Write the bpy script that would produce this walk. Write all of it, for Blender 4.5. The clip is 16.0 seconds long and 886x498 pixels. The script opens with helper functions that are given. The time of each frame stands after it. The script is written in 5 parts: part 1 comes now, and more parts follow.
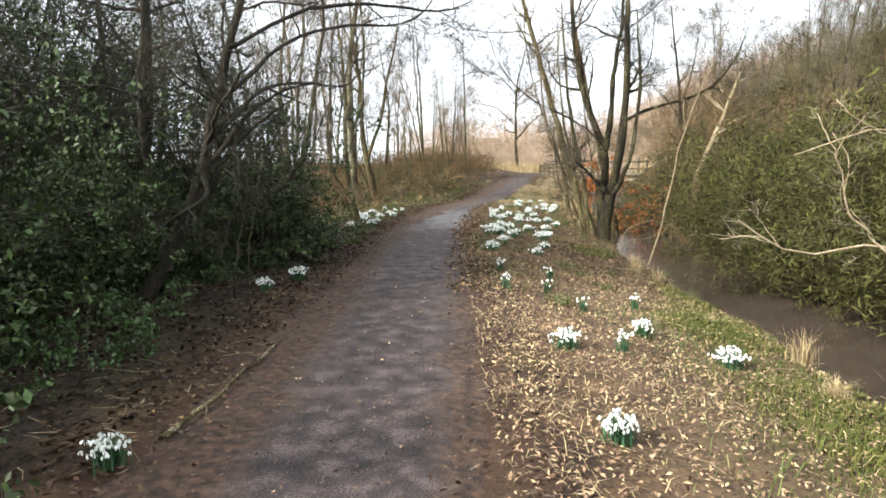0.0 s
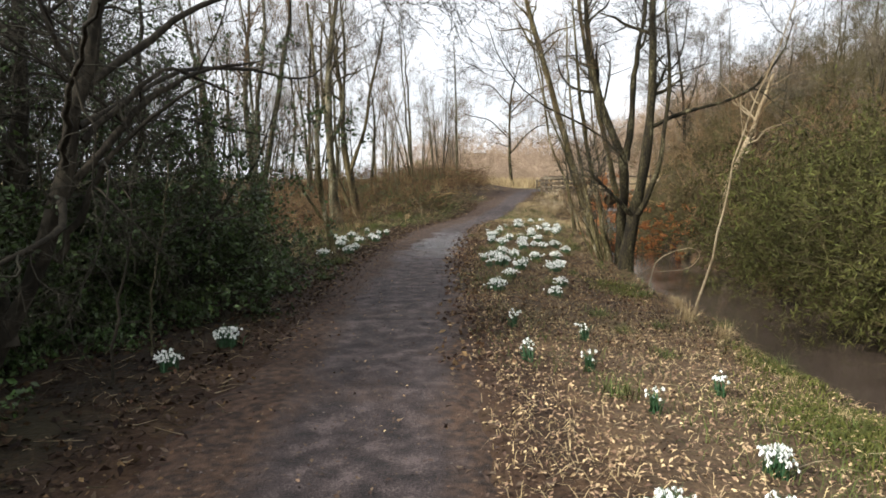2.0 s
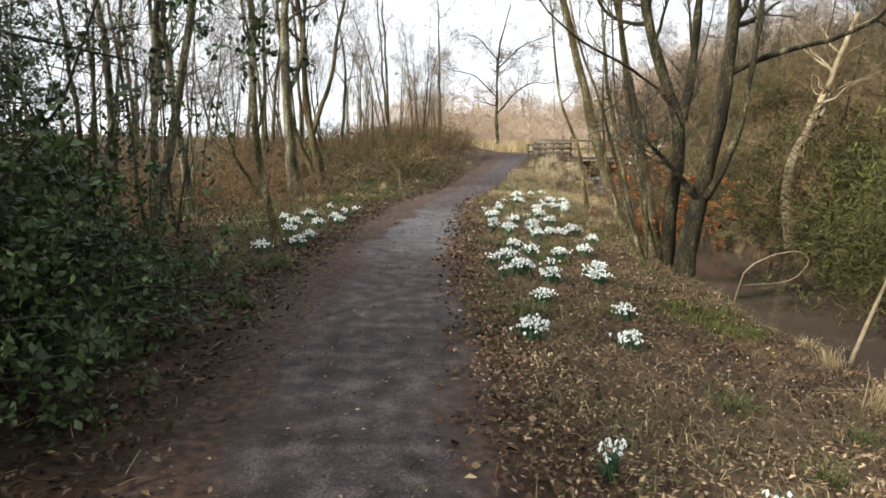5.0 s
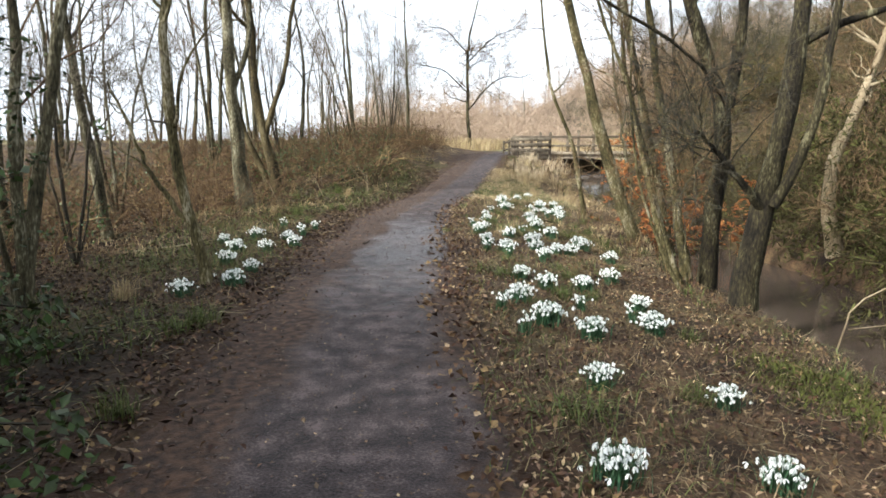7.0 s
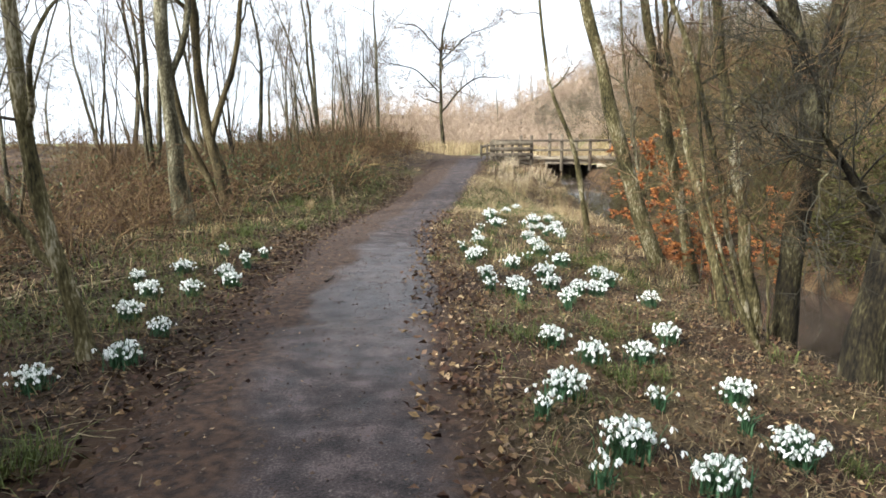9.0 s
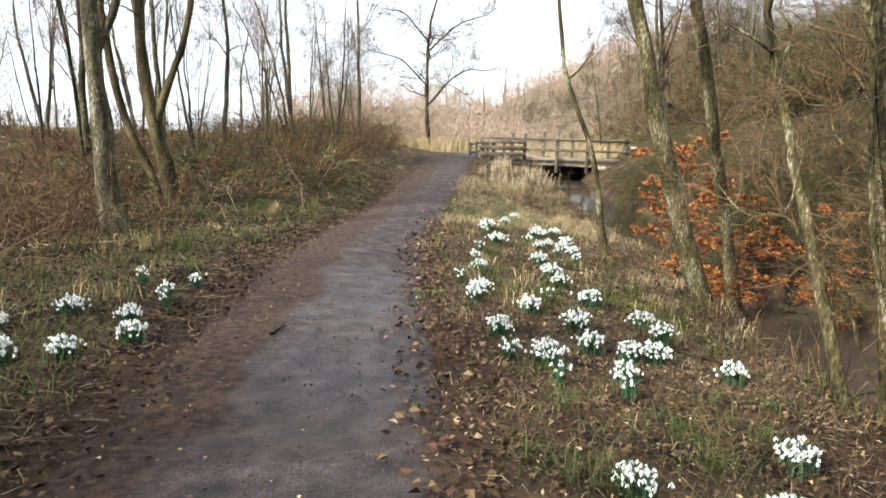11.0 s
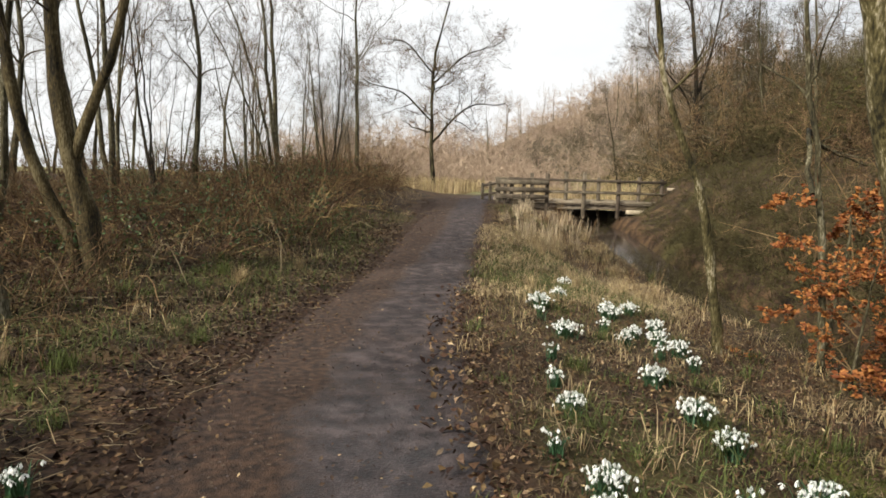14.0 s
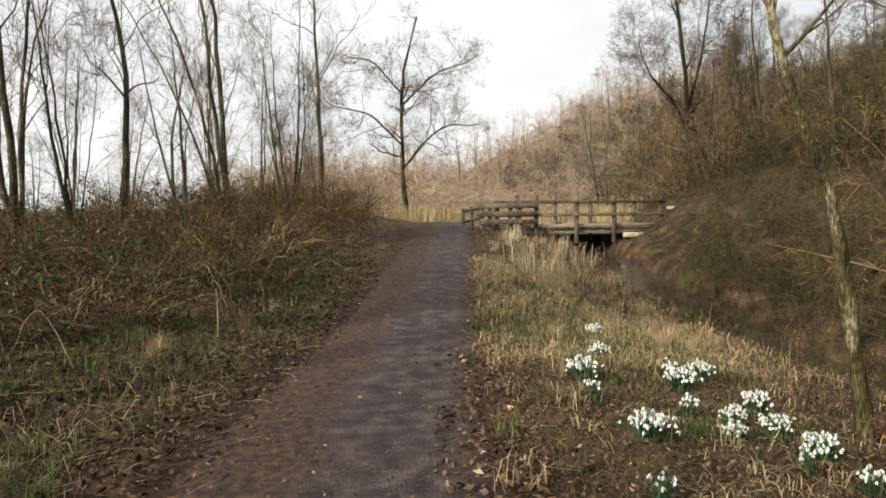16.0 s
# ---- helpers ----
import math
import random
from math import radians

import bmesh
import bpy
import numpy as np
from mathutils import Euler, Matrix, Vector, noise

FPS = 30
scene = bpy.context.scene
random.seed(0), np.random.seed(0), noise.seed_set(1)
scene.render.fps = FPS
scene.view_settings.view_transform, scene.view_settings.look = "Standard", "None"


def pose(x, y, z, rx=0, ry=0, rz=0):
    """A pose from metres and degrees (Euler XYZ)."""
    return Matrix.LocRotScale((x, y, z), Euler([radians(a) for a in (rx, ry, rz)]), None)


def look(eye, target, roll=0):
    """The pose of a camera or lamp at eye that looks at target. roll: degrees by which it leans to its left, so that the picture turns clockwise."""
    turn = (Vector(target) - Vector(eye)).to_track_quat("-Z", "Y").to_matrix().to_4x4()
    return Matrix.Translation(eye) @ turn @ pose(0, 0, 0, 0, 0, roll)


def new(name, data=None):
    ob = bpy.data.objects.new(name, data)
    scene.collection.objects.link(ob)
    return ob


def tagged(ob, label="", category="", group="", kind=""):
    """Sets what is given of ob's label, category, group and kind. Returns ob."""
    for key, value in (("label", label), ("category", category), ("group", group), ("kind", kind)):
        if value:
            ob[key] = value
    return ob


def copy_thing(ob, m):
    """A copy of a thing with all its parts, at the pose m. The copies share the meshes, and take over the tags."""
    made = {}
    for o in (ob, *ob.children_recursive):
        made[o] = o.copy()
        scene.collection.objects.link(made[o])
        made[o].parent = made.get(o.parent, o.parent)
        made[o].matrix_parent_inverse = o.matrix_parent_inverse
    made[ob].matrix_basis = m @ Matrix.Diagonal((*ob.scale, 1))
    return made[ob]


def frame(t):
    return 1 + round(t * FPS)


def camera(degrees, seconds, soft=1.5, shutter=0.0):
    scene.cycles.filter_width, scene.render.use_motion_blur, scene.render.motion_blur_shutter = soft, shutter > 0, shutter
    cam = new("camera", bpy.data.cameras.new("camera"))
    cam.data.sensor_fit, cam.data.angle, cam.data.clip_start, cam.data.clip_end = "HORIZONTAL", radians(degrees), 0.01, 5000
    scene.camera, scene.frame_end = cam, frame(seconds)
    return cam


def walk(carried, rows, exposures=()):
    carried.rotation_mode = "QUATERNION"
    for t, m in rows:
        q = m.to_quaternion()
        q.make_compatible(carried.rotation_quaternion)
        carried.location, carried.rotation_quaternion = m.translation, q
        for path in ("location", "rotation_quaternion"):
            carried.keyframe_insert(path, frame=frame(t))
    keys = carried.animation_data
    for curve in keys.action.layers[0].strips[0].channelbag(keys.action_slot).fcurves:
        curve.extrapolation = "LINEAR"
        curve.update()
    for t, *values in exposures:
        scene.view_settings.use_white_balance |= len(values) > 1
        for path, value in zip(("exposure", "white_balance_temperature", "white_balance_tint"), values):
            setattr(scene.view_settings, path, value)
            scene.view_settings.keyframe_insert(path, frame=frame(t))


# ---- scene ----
cam = camera(67.4, 16.0, soft=1.7)
METRES, EYE, TILT, LEAN, TURN = 20.0, 1.57, -7.4, 0.0, 0.0
ROWS = [
    (0.0, 0.0, 0.0, 0.0, -0.0, 0.0, 0.0),
    (0.5, 0.0001, 0.0326, 0.0044, -1.37, -1.31, 1.24),
    (1.0, 0.0011, 0.0653, 0.01, -0.92, -0.51, -0.82),
    (1.5, -0.001, 0.0993, 0.0141, -1.92, -0.92, 0.65),
    (2.0, -0.0007, 0.1336, 0.0176, -0.84, 1.28, 0.16),
    (2.5, -0.0029, 0.1675, 0.0222, -0.79, 0.69, -0.08),
    (3.0, -0.0051, 0.2016, 0.0276, -2.95, -0.39, 0.46),
    (3.5, -0.0058, 0.2359, 0.0322, -2.07, -1.11, 0.05),
    (6.0, -0.0089, 0.3922, 0.0523, -4.5, -2.05, -1.35),
    (6.5, -0.0102, 0.4235, 0.0558, -6.24, -1.87, -0.51),
    (7.0, -0.0107, 0.453, 0.0592, -5.7, -2.09, 0.85),
    (7.5, -0.0116, 0.4819, 0.0644, -5.83, -3.0, 0.75),
    (8.0, -0.0145, 0.512, 0.069, -8.52, -2.79, 2.4),
    (8.5, -0.0121, 0.5429, 0.0719, -7.75, -1.41, 1.54),
    (9.0, -0.0088, 0.5719, 0.0753, -8.36, -1.85, 1.14),
    (11.5, 0.0011, 0.7124, 0.0953, -10.17, -2.26, -0.55),
    (12.0, 0.0017, 0.7411, 0.0996, -10.84, -0.41, 0.37),
    (12.5, 0.0032, 0.7711, 0.102, -10.35, -0.53, -0.53),
    (13.0, 0.0024, 0.8011, 0.1051, -9.41, 1.04, 0.55),
    (13.5, 0.0049, 0.8318, 0.1091, -12.26, 0.19, 0.81),
    (14.0, 0.0078, 0.8618, 0.1142, -10.38, 1.11, -0.33),
    (14.5, 0.0098, 0.8934, 0.1172, -11.76, 0.11, 0.6),
    (15.0, 0.0135, 0.9249, 0.1203, -10.88, 1.25, -0.09),
    (15.5, 0.0148, 0.9576, 0.1243, -11.96, 3.41, 0.52),
    (16.0, 0.0184, 0.9895, 0.1273, -12.81, 3.49, 2.17),
]
walk(cam, [(t, pose(0, 0, EYE, TILT, LEAN, TURN) @ pose(METRES * x, METRES * y, METRES * z, 90 + pitch, roll, yaw)) for t, x, y, z, yaw, pitch, roll in ROWS],
     [(0.0, 1.75, 5950, 6), (.6, 1.65, 5950, 6), (1.2, 1.28, 6000, 7), (2.5, 1.12, 6150, 8), (3.5, 1.1, 6300, 8), (6.0, 1.52, 5850, 6), (9.0, 1.54, 5750, 6), (12.0, 1.4, 6050, 6), (14.5, .7, 6450, 8), (16.0, .72, 6500, 8)])

# ---- light ----
SUN_ELEVATION, SUN_AZIMUTH = 33.0, -118.0   # azimuth clockwise from straight ahead
world = bpy.data.worlds.new("overcast_sky")
scene.world = world
world.use_nodes = True
wn, wl = world.node_tree.nodes, world.node_tree.links
sky = wn.new("ShaderNodeTexSky")
sky.sky_type, sky.sun_disc = "NISHITA", False
sky.sun_elevation, sky.sun_rotation = radians(SUN_ELEVATION), radians(SUN_AZIMUTH)
cloud = wn.new("ShaderNodeTexNoise")
cloud.inputs["Scale"].default_value, cloud.inputs["Detail"].default_value = 2.4, 6.0
stretch = wn.new("ShaderNodeMapping")
stretch.inputs["Scale"].default_value = (1, 1, 2.6)
where = wn.new("ShaderNodeTexCoord")
wl.new(where.outputs["Generated"], stretch.inputs["Vector"])
wl.new(stretch.outputs["Vector"], cloud.inputs["Vector"])
cover = wn.new("ShaderNodeMapRange")
cover.inputs["From Min"].default_value, cover.inputs["From Max"].default_value = 0.34, 0.56
cover.inputs["To Min"].default_value, cover.inputs["To Max"].default_value = 0.8, 1.0
wl.new(cloud.outputs["Fac"], cover.inputs["Value"])
blend = wn.new("ShaderNodeMix")
blend.data_type = "RGBA"
blend.inputs["B"].default_value = (12.6, 12.5, 12.5, 1)
wl.new(cover.outputs["Result"], blend.inputs["Factor"])
wl.new(sky.outputs["Color"], blend.inputs["A"])
wl.new(blend.outputs["Result"], wn["Background"].inputs["Color"])
wn["Background"].inputs["Strength"].default_value = 0.05
sun = new("sun", bpy.data.lights.new("sun", "SUN"))
sun.data.energy, sun.data.angle, sun.data.color = 4.6, radians(7), (1.0, 0.91, 0.78)
sun.matrix_world = look((40 * math.sin(radians(SUN_AZIMUTH)), 40 * math.cos(radians(SUN_AZIMUTH)), 40 * math.tan(radians(SUN_ELEVATION))), (0, 0, 0))


# ---- materials ----
def material(name, stops, scale=5.0, fine=60.0, rough=0.85, bump=0.3, island=0.0, spec=0.2, stretch=(1, 1, 1), rand=0.0, thin=0.0, lo=.33, hi=.67, relief=.02):
    """Two scales of noise through a colour ramp, with relief, and a change of tone from piece to piece."""
    m = bpy.data.materials.new(name)
    m.use_nodes = True
    n, l = m.node_tree.nodes, m.node_tree.links
    b = n["Principled BSDF"]
    co, mp = n.new("ShaderNodeTexCoord"), n.new("ShaderNodeMapping")
    mp.inputs["Scale"].default_value = stretch
    l.new(co.outputs["Object"], mp.inputs["Vector"])
    a, c = n.new("ShaderNodeTexNoise"), n.new("ShaderNodeTexNoise")
    a.inputs["Scale"].default_value, a.inputs["Detail"].default_value = scale, 5
    c.inputs["Scale"].default_value, c.inputs["Detail"].default_value = fine, 4
    l.new(mp.outputs["Vector"], a.inputs["Vector"])
    l.new(mp.outputs["Vector"], c.inputs["Vector"])
    mix = n.new("ShaderNodeMath")
    mix.operation = "MULTIPLY_ADD"
    mix.inputs[1].default_value = 0.45
    half = n.new("ShaderNodeMath")
    half.operation = "MULTIPLY"
    half.inputs[1].default_value = 0.55
    l.new(a.outputs["Fac"], half.inputs[0])
    l.new(c.outputs["Fac"], mix.inputs[0])
    l.new(half.outputs[0], mix.inputs[2])
    ramp = n.new("ShaderNodeValToRGB")
    l.new(mix.outputs[0], ramp.inputs["Fac"])
    els = ramp.color_ramp.elements
    for i, col in enumerate(stops):
        p = lo + (hi - lo) * i / max(1, len(stops) - 1)
        e = els[i] if i < 2 else els.new(p)
        e.position, e.color = p, (*col, 1)
    out = ramp.outputs["Color"]
    if island or rand:
        src = n.new("ShaderNodeNewGeometry").outputs["Random Per Island"] if island else n.new("ShaderNodeObjectInfo").outputs["Random"]
        amount = island or rand
        mr, hs = n.new("ShaderNodeMapRange"), n.new("ShaderNodeHueSaturation")
        mr.inputs["To Min"].default_value, mr.inputs["To Max"].default_value = 1 - amount, 1 + amount
        l.new(src, mr.inputs["Value"])
        l.new(mr.outputs["Result"], hs.inputs["Value"])
        hue = n.new("ShaderNodeMapRange")
        hue.inputs["To Min"].default_value, hue.inputs["To Max"].default_value = 0.5 - 0.035 * amount, 0.5 + 0.03 * amount
        l.new(src, hue.inputs["Value"])
        l.new(hue.outputs["Result"], hs.inputs["Hue"])
        l.new(out, hs.inputs["Color"])
        out = hs.outputs["Color"]
    l.new(out, b.inputs["Base Color"])
    b.inputs["Roughness"].default_value = rough
    b.inputs["Specular IOR Level"].default_value = spec
    if bump:
        bp = n.new("ShaderNodeBump")
        bp.inputs["Strength"].default_value, bp.inputs["Distance"].default_value = bump, relief
        l.new(mix.outputs[0], bp.inputs["Height"])
        l.new(bp.outputs["Normal"], b.inputs["Normal"])
    if thin:
        tr, add = n.new("ShaderNodeBsdfTranslucent"), n.new("ShaderNodeMixShader")
        add.inputs["Fac"].default_value = thin
        l.new(out, tr.inputs["Color"])
        l.new(b.outputs["BSDF"], add.inputs[1])
        l.new(tr.outputs["BSDF"], add.inputs[2])
        l.new(add.outputs["Shader"], n["Material Output"].inputs["Surface"])
    return m


BARK_GREY = material("grey_bark", [(.011, .01, .006), (.04, .034, .018), (.075, .066, .036), (.22, .2, .14)], 5, 55, .9, 1.0, stretch=(1, 1, .3), lo=.38, hi=.62, relief=.04)
BARK_MOSS = material("mossy_bark", [(.012, .0105, .005), (.048, .04, .016), (.098, .082, .036), (.29, .255, .175)], 5, 55, .92, 1.0, stretch=(1, 1, .3), lo=.38, hi=.62, relief=.04)
BARK_BROWN = material("brown_bark", [(.005, .004, .0025), (.016, .0125, .007), (.036, .03, .013), (.12, .108, .062)], 5, 55, .92, 1.0, stretch=(1, 1, .3), lo=.38, hi=.62, relief=.04)
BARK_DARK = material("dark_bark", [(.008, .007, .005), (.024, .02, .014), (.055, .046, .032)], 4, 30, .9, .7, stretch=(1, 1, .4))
BARK_PALE = material("pale_bark", [(.1, .075, .044), (.2, .155, .094), (.31, .26, .175)], 4, 30, .85, .5, stretch=(1, 1, .5))
BARK_ORANGE = material("algae_bark", [(.009, .007, .004), (.03, .023, .01), (.062, .046, .019), (.12, .1, .055)], 5, 55, .9, .8, stretch=(1, 1, .3), lo=.38, hi=.62, relief=.04)
TWIG_BROWN = material("brown_twigs", [(.04, .025, .012), (.16, .102, .052)], 3, 20, .9, 0, island=.45)
TWIG_GREY = material("grey_twigs", [(.05, .04, .028), (.145, .12, .085)], 3, 20, .9, 0, island=.4)
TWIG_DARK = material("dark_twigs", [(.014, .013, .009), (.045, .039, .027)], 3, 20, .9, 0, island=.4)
TWIG_RED = material("reddish_twigs", [(.05, .032, .015), (.19, .125, .065)], 2, 20, .9, 0, island=.45)
# twigs of the far scrub and trees, with distance haze mixed into their colour
TWIG_FAR = material("haze_lightened_twigs", [(.17, .123, .09), (.42, .32, .235)], 1, 20, .9, 0, island=.4)
TWIG_HAZE = material("greyish_twigs", [(.06, .05, .035), (.18, .148, .1)], 1, 20, .9, 0, island=.5)
TWIG_OLIVE = material("olive_twigs", [(.02, .017, .0065), (.08, .066, .027)], 2, 20, .9, 0, island=.5)
BRAMBLE = material("bramble_stems", [(.022, .012, .006), (.09, .052, .024), (.28, .19, .1)], 2, 20, .85, 0, island=.8)
HOLLY = material("evergreen_leaves", [(.013, .022, .006), (.048, .07, .019)], 4, 30, .5, .1, island=.6, spec=.22)
IVY = material("ivy_leaves", [(.025, .045, .012), (.06, .1, .025)], 4, 30, .5, .1, island=.5, spec=.4, thin=.15)
BEECH = material("withered_beech_leaves", [(.2, .07, .022), (.4, .165, .055)], 4, 30, .7, .1, island=.45, thin=.25)
OLIVE_LEAF = material("olive_foliage", [(.022, .025, .006), (.095, .092, .025)], 2, 30, .8, 0, island=.6, thin=.2)
LITTER_TAN = material("tan_litter_leaves", [(.12, .075, .043), (.4, .28, .175)], 6, 40, .8, .1, island=.75, thin=.1)
LITTER_BROWN = material("brown_litter_leaves", [(.034, .0185, .0095), (.145, .084, .045)], 6, 40, .8, .1, island=.8)
LITTER_PATH = material("trodden_leaves", [(.03, .019, .013), (.1, .066, .046)], 6, 40, .7, .1, island=.6)
# litter under the left trees; its brown is lowered to carry their shade
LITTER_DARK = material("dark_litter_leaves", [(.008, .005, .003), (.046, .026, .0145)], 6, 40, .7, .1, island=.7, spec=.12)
STRAW = material("dry_grass", [(.2, .145, .07), (.5, .39, .23)], 3, 30, .8, 0, island=.45, thin=.2)
REED = material("bleached_reeds", [(.26, .2, .12), (.52, .43, .3)], 3, 30, .8, 0, island=.35, thin=.15)
THATCH = material("matted_dead_grass", [(.04, .028, .015), (.16, .115, .066)], 3, 30, .85, 0, island=.7, thin=.15)
GRASS = material("winter_grass", [(.035, .05, .012), (.115, .13, .038)], 3, 30, .7, 0, island=.5, thin=.2)
MOSS = material("moss", [(.035, .045, .009), (.1, .1, .022)], 5, 50, .95, .5, island=.3)
SNOW_LEAF = material("snowdrop_leaves", [(.03, .075, .035), (.065, .13, .06)], 6, 40, .5, 0, island=.35, thin=.15)
SNOW_PETAL = material("snowdrop_petals", [(.8, .82, .78), (.88, .89, .87)], 6, 40, .6, 0, island=.06, thin=.25)
TIMBER = material("weathered_timber", [(.04, .032, .023), (.1, .08, .058), (.19, .155, .115)], 4, 40, .85, .5, stretch=(1, 1, 1), rand=.3)
TIMBER_PALE = material("pale_timber", [(.25, .2, .14), (.42, .36, .27)], 4, 40, .85, .4, rand=.2)
BRICKWORK = material("dark_stone", [(.02, .018, .015), (.06, .05, .04)], 3, 20, .9, .6)
STONE = material("path_grit", [(.018, .013, .012), (.105, .083, .078)], 6, 40, .7, .2, island=.7)


def ground_material():
    """Leaf mould with moss, dry grass and bare soil in patches; pasture where the sheet's own zone says so; shade under
    the left trees painted near-black.
    """
    m = material("leaf_mould", [(.008, .0047, .0027), (.025, .0142, .0075), (.058, .034, .017), (.11, .067, .035)], 2.2, 30, .9, 1.0, lo=.38, hi=.62, relief=.04)
    n, l = m.node_tree.nodes, m.node_tree.links
    b = n["Principled BSDF"]
    col = b.inputs["Base Color"].links[0].from_socket
    pos = n.new("ShaderNodeNewGeometry")
    for scale, lo, hi, tone, zone in ((.55, .52, .66, (.05, .05, .014), None), (1.3, .58, .72, (.13, .09, .045), None), (3, .2, .5, (.3, .29, .13), "pasture"), (2, .25, .6, (.034, .025, .012), "slope"), (4, .1, .55, (.095, .064, .037), "bank"), (3, -.1, .4, (.009, .007, .0045), "tree_shade"), (5, .1, .5, (.036, .02, .012), "trodden"), (6, -.2, .2, (.017, .0115, .008), "cut")):
        t = n.new("ShaderNodeTexNoise")
        t.inputs["Scale"].default_value, t.inputs["Detail"].default_value = scale, 6
        l.new(pos.outputs["Position"], t.inputs["Vector"])
        r = n.new("ShaderNodeMapRange")
        r.inputs["From Min"].default_value, r.inputs["From Max"].default_value, r.inputs["To Max"].default_value = lo, hi, .75
        l.new(t.outputs["Fac"], r.inputs["Value"])
        fac = r.outputs["Result"]
        if zone:
            at, mu = n.new("ShaderNodeAttribute"), n.new("ShaderNodeMath")
            at.attribute_name, mu.operation = zone, "MULTIPLY"
            l.new(at.outputs["Fac"], mu.inputs[0])
            l.new(fac, mu.inputs[1])
            fac = mu.outputs[0]
        mx = n.new("ShaderNodeMix")
        mx.data_type = "RGBA"
        mx.inputs["B"].default_value = (*tone, 1)
        l.new(fac, mx.inputs["Factor"])
        l.new(col, mx.inputs["A"])
        col = mx.outputs["Result"]
    l.new(col, b.inputs["Base Color"])
    return m


def mud_material():
    """Trodden mud with grit; a wet, glossier stretch."""
    m = material("trodden_mud", [(.009, .0058, .0055), (.025, .0165, .0158), (.042, .0295, .0278), (.085, .063, .06)], 5, 70, .85, .65, lo=.4, hi=.6, relief=.05)
    n, l = m.node_tree.nodes, m.node_tree.links
    b = n["Principled BSDF"]
    pos, sub, size = n.new("ShaderNodeNewGeometry"), n.new("ShaderNodeVectorMath"), n.new("ShaderNodeVectorMath")
    sub.operation, sub.inputs[1].default_value = "SUBTRACT", (.2, 19.2, 0)
    scl = n.new("ShaderNodeVectorMath")
    scl.operation, scl.inputs[1].default_value = "MULTIPLY", (.95, .3, 0)
    size.operation = "LENGTH"
    l.new(pos.outputs["Position"], sub.inputs[0])
    l.new(sub.outputs["Vector"], scl.inputs[0])
    l.new(scl.outputs["Vector"], size.inputs[0])
    t = n.new("ShaderNodeTexNoise")
    t.inputs["Scale"].default_value, t.inputs["Detail"].default_value = 2.2, 6
    l.new(pos.outputs["Position"], t.inputs["Vector"])
    add = n.new("ShaderNodeMath")
    add.operation, add.inputs[1].default_value = "MULTIPLY_ADD", 1.6
    l.new(t.outputs["Fac"], add.inputs[0])
    l.new(size.outputs["Value"], add.inputs[2])
    r = n.new("ShaderNodeMapRange")
    r.inputs["From Min"].default_value, r.inputs["From Max"].default_value = 1.2, 2.2
    r.inputs["To Min"].default_value, r.inputs["To Max"].default_value = .33, .88
    l.new(add.outputs[0], r.inputs["Value"])
    l.new(r.outputs["Result"], b.inputs["Roughness"])
    b.inputs["Specular IOR Level"].default_value = .4
    col = b.inputs["Base Color"].links[0].from_socket
    at, patch, sumup, rr, mx = n.new("ShaderNodeAttribute"), n.new("ShaderNodeTexNoise"), n.new("ShaderNodeMath"), n.new("ShaderNodeMapRange"), n.new("ShaderNodeMix")
    at.attribute_name, mx.data_type = "edge", "RGBA"
    patch.inputs["Scale"].default_value, patch.inputs["Detail"].default_value = .9, 7
    l.new(pos.outputs["Position"], patch.inputs["Vector"])
    sumup.operation, sumup.inputs[1].default_value = "MULTIPLY_ADD", .55
    l.new(at.outputs["Fac"], sumup.inputs[0])
    l.new(patch.outputs["Fac"], sumup.inputs[2])
    rr.inputs["From Min"].default_value, rr.inputs["From Max"].default_value, rr.inputs["To Max"].default_value = .56, .86, 1.0
    l.new(sumup.outputs[0], rr.inputs["Value"])
    l.new(rr.outputs["Result"], mx.inputs["Factor"])
    l.new(col, mx.inputs["A"])
    # the margins are the same brown soil as beside the path
    soil, speck, tone = n.new("ShaderNodeTexNoise"), n.new("ShaderNodeMapRange"), n.new("ShaderNodeMix")
    soil.inputs["Scale"].default_value, soil.inputs["Detail"].default_value = 14, 8
    l.new(pos.outputs["Position"], soil.inputs["Vector"])
    speck.inputs["From Min"].default_value, speck.inputs["From Max"].default_value = .38, .64
    l.new(soil.outputs["Fac"], speck.inputs["Value"])
    tone.data_type = "RGBA"
    tone.inputs["A"].default_value, tone.inputs["B"].default_value = (.018, .0098, .006, 1), (.066, .036, .021, 1)
    l.new(speck.outputs["Result"], tone.inputs["Factor"])
    l.new(tone.outputs["Result"], mx.inputs["B"])
    l.new(mx.outputs["Result"], b.inputs["Base Color"])
    # dry margins
    dry_edge = n.new("ShaderNodeMath")
    dry_edge.operation = "MAXIMUM"
    l.new(r.outputs["Result"], dry_edge.inputs[0])
    l.new(rr.outputs["Result"], dry_edge.inputs[1])
    l.new(dry_edge.outputs[0], b.inputs["Roughness"])
    return m


def water_material():
    m = material("murky_water", [(.034, .025, .02), (.066, .05, .041)], 1.5, 12, .1, .16, spec=.5)
    return m


GROUND, MUD, WATER = ground_material(), mud_material(), water_material()

# ---- geometry helpers ----
UP = np.array([0.0, 0.0, 1.0])


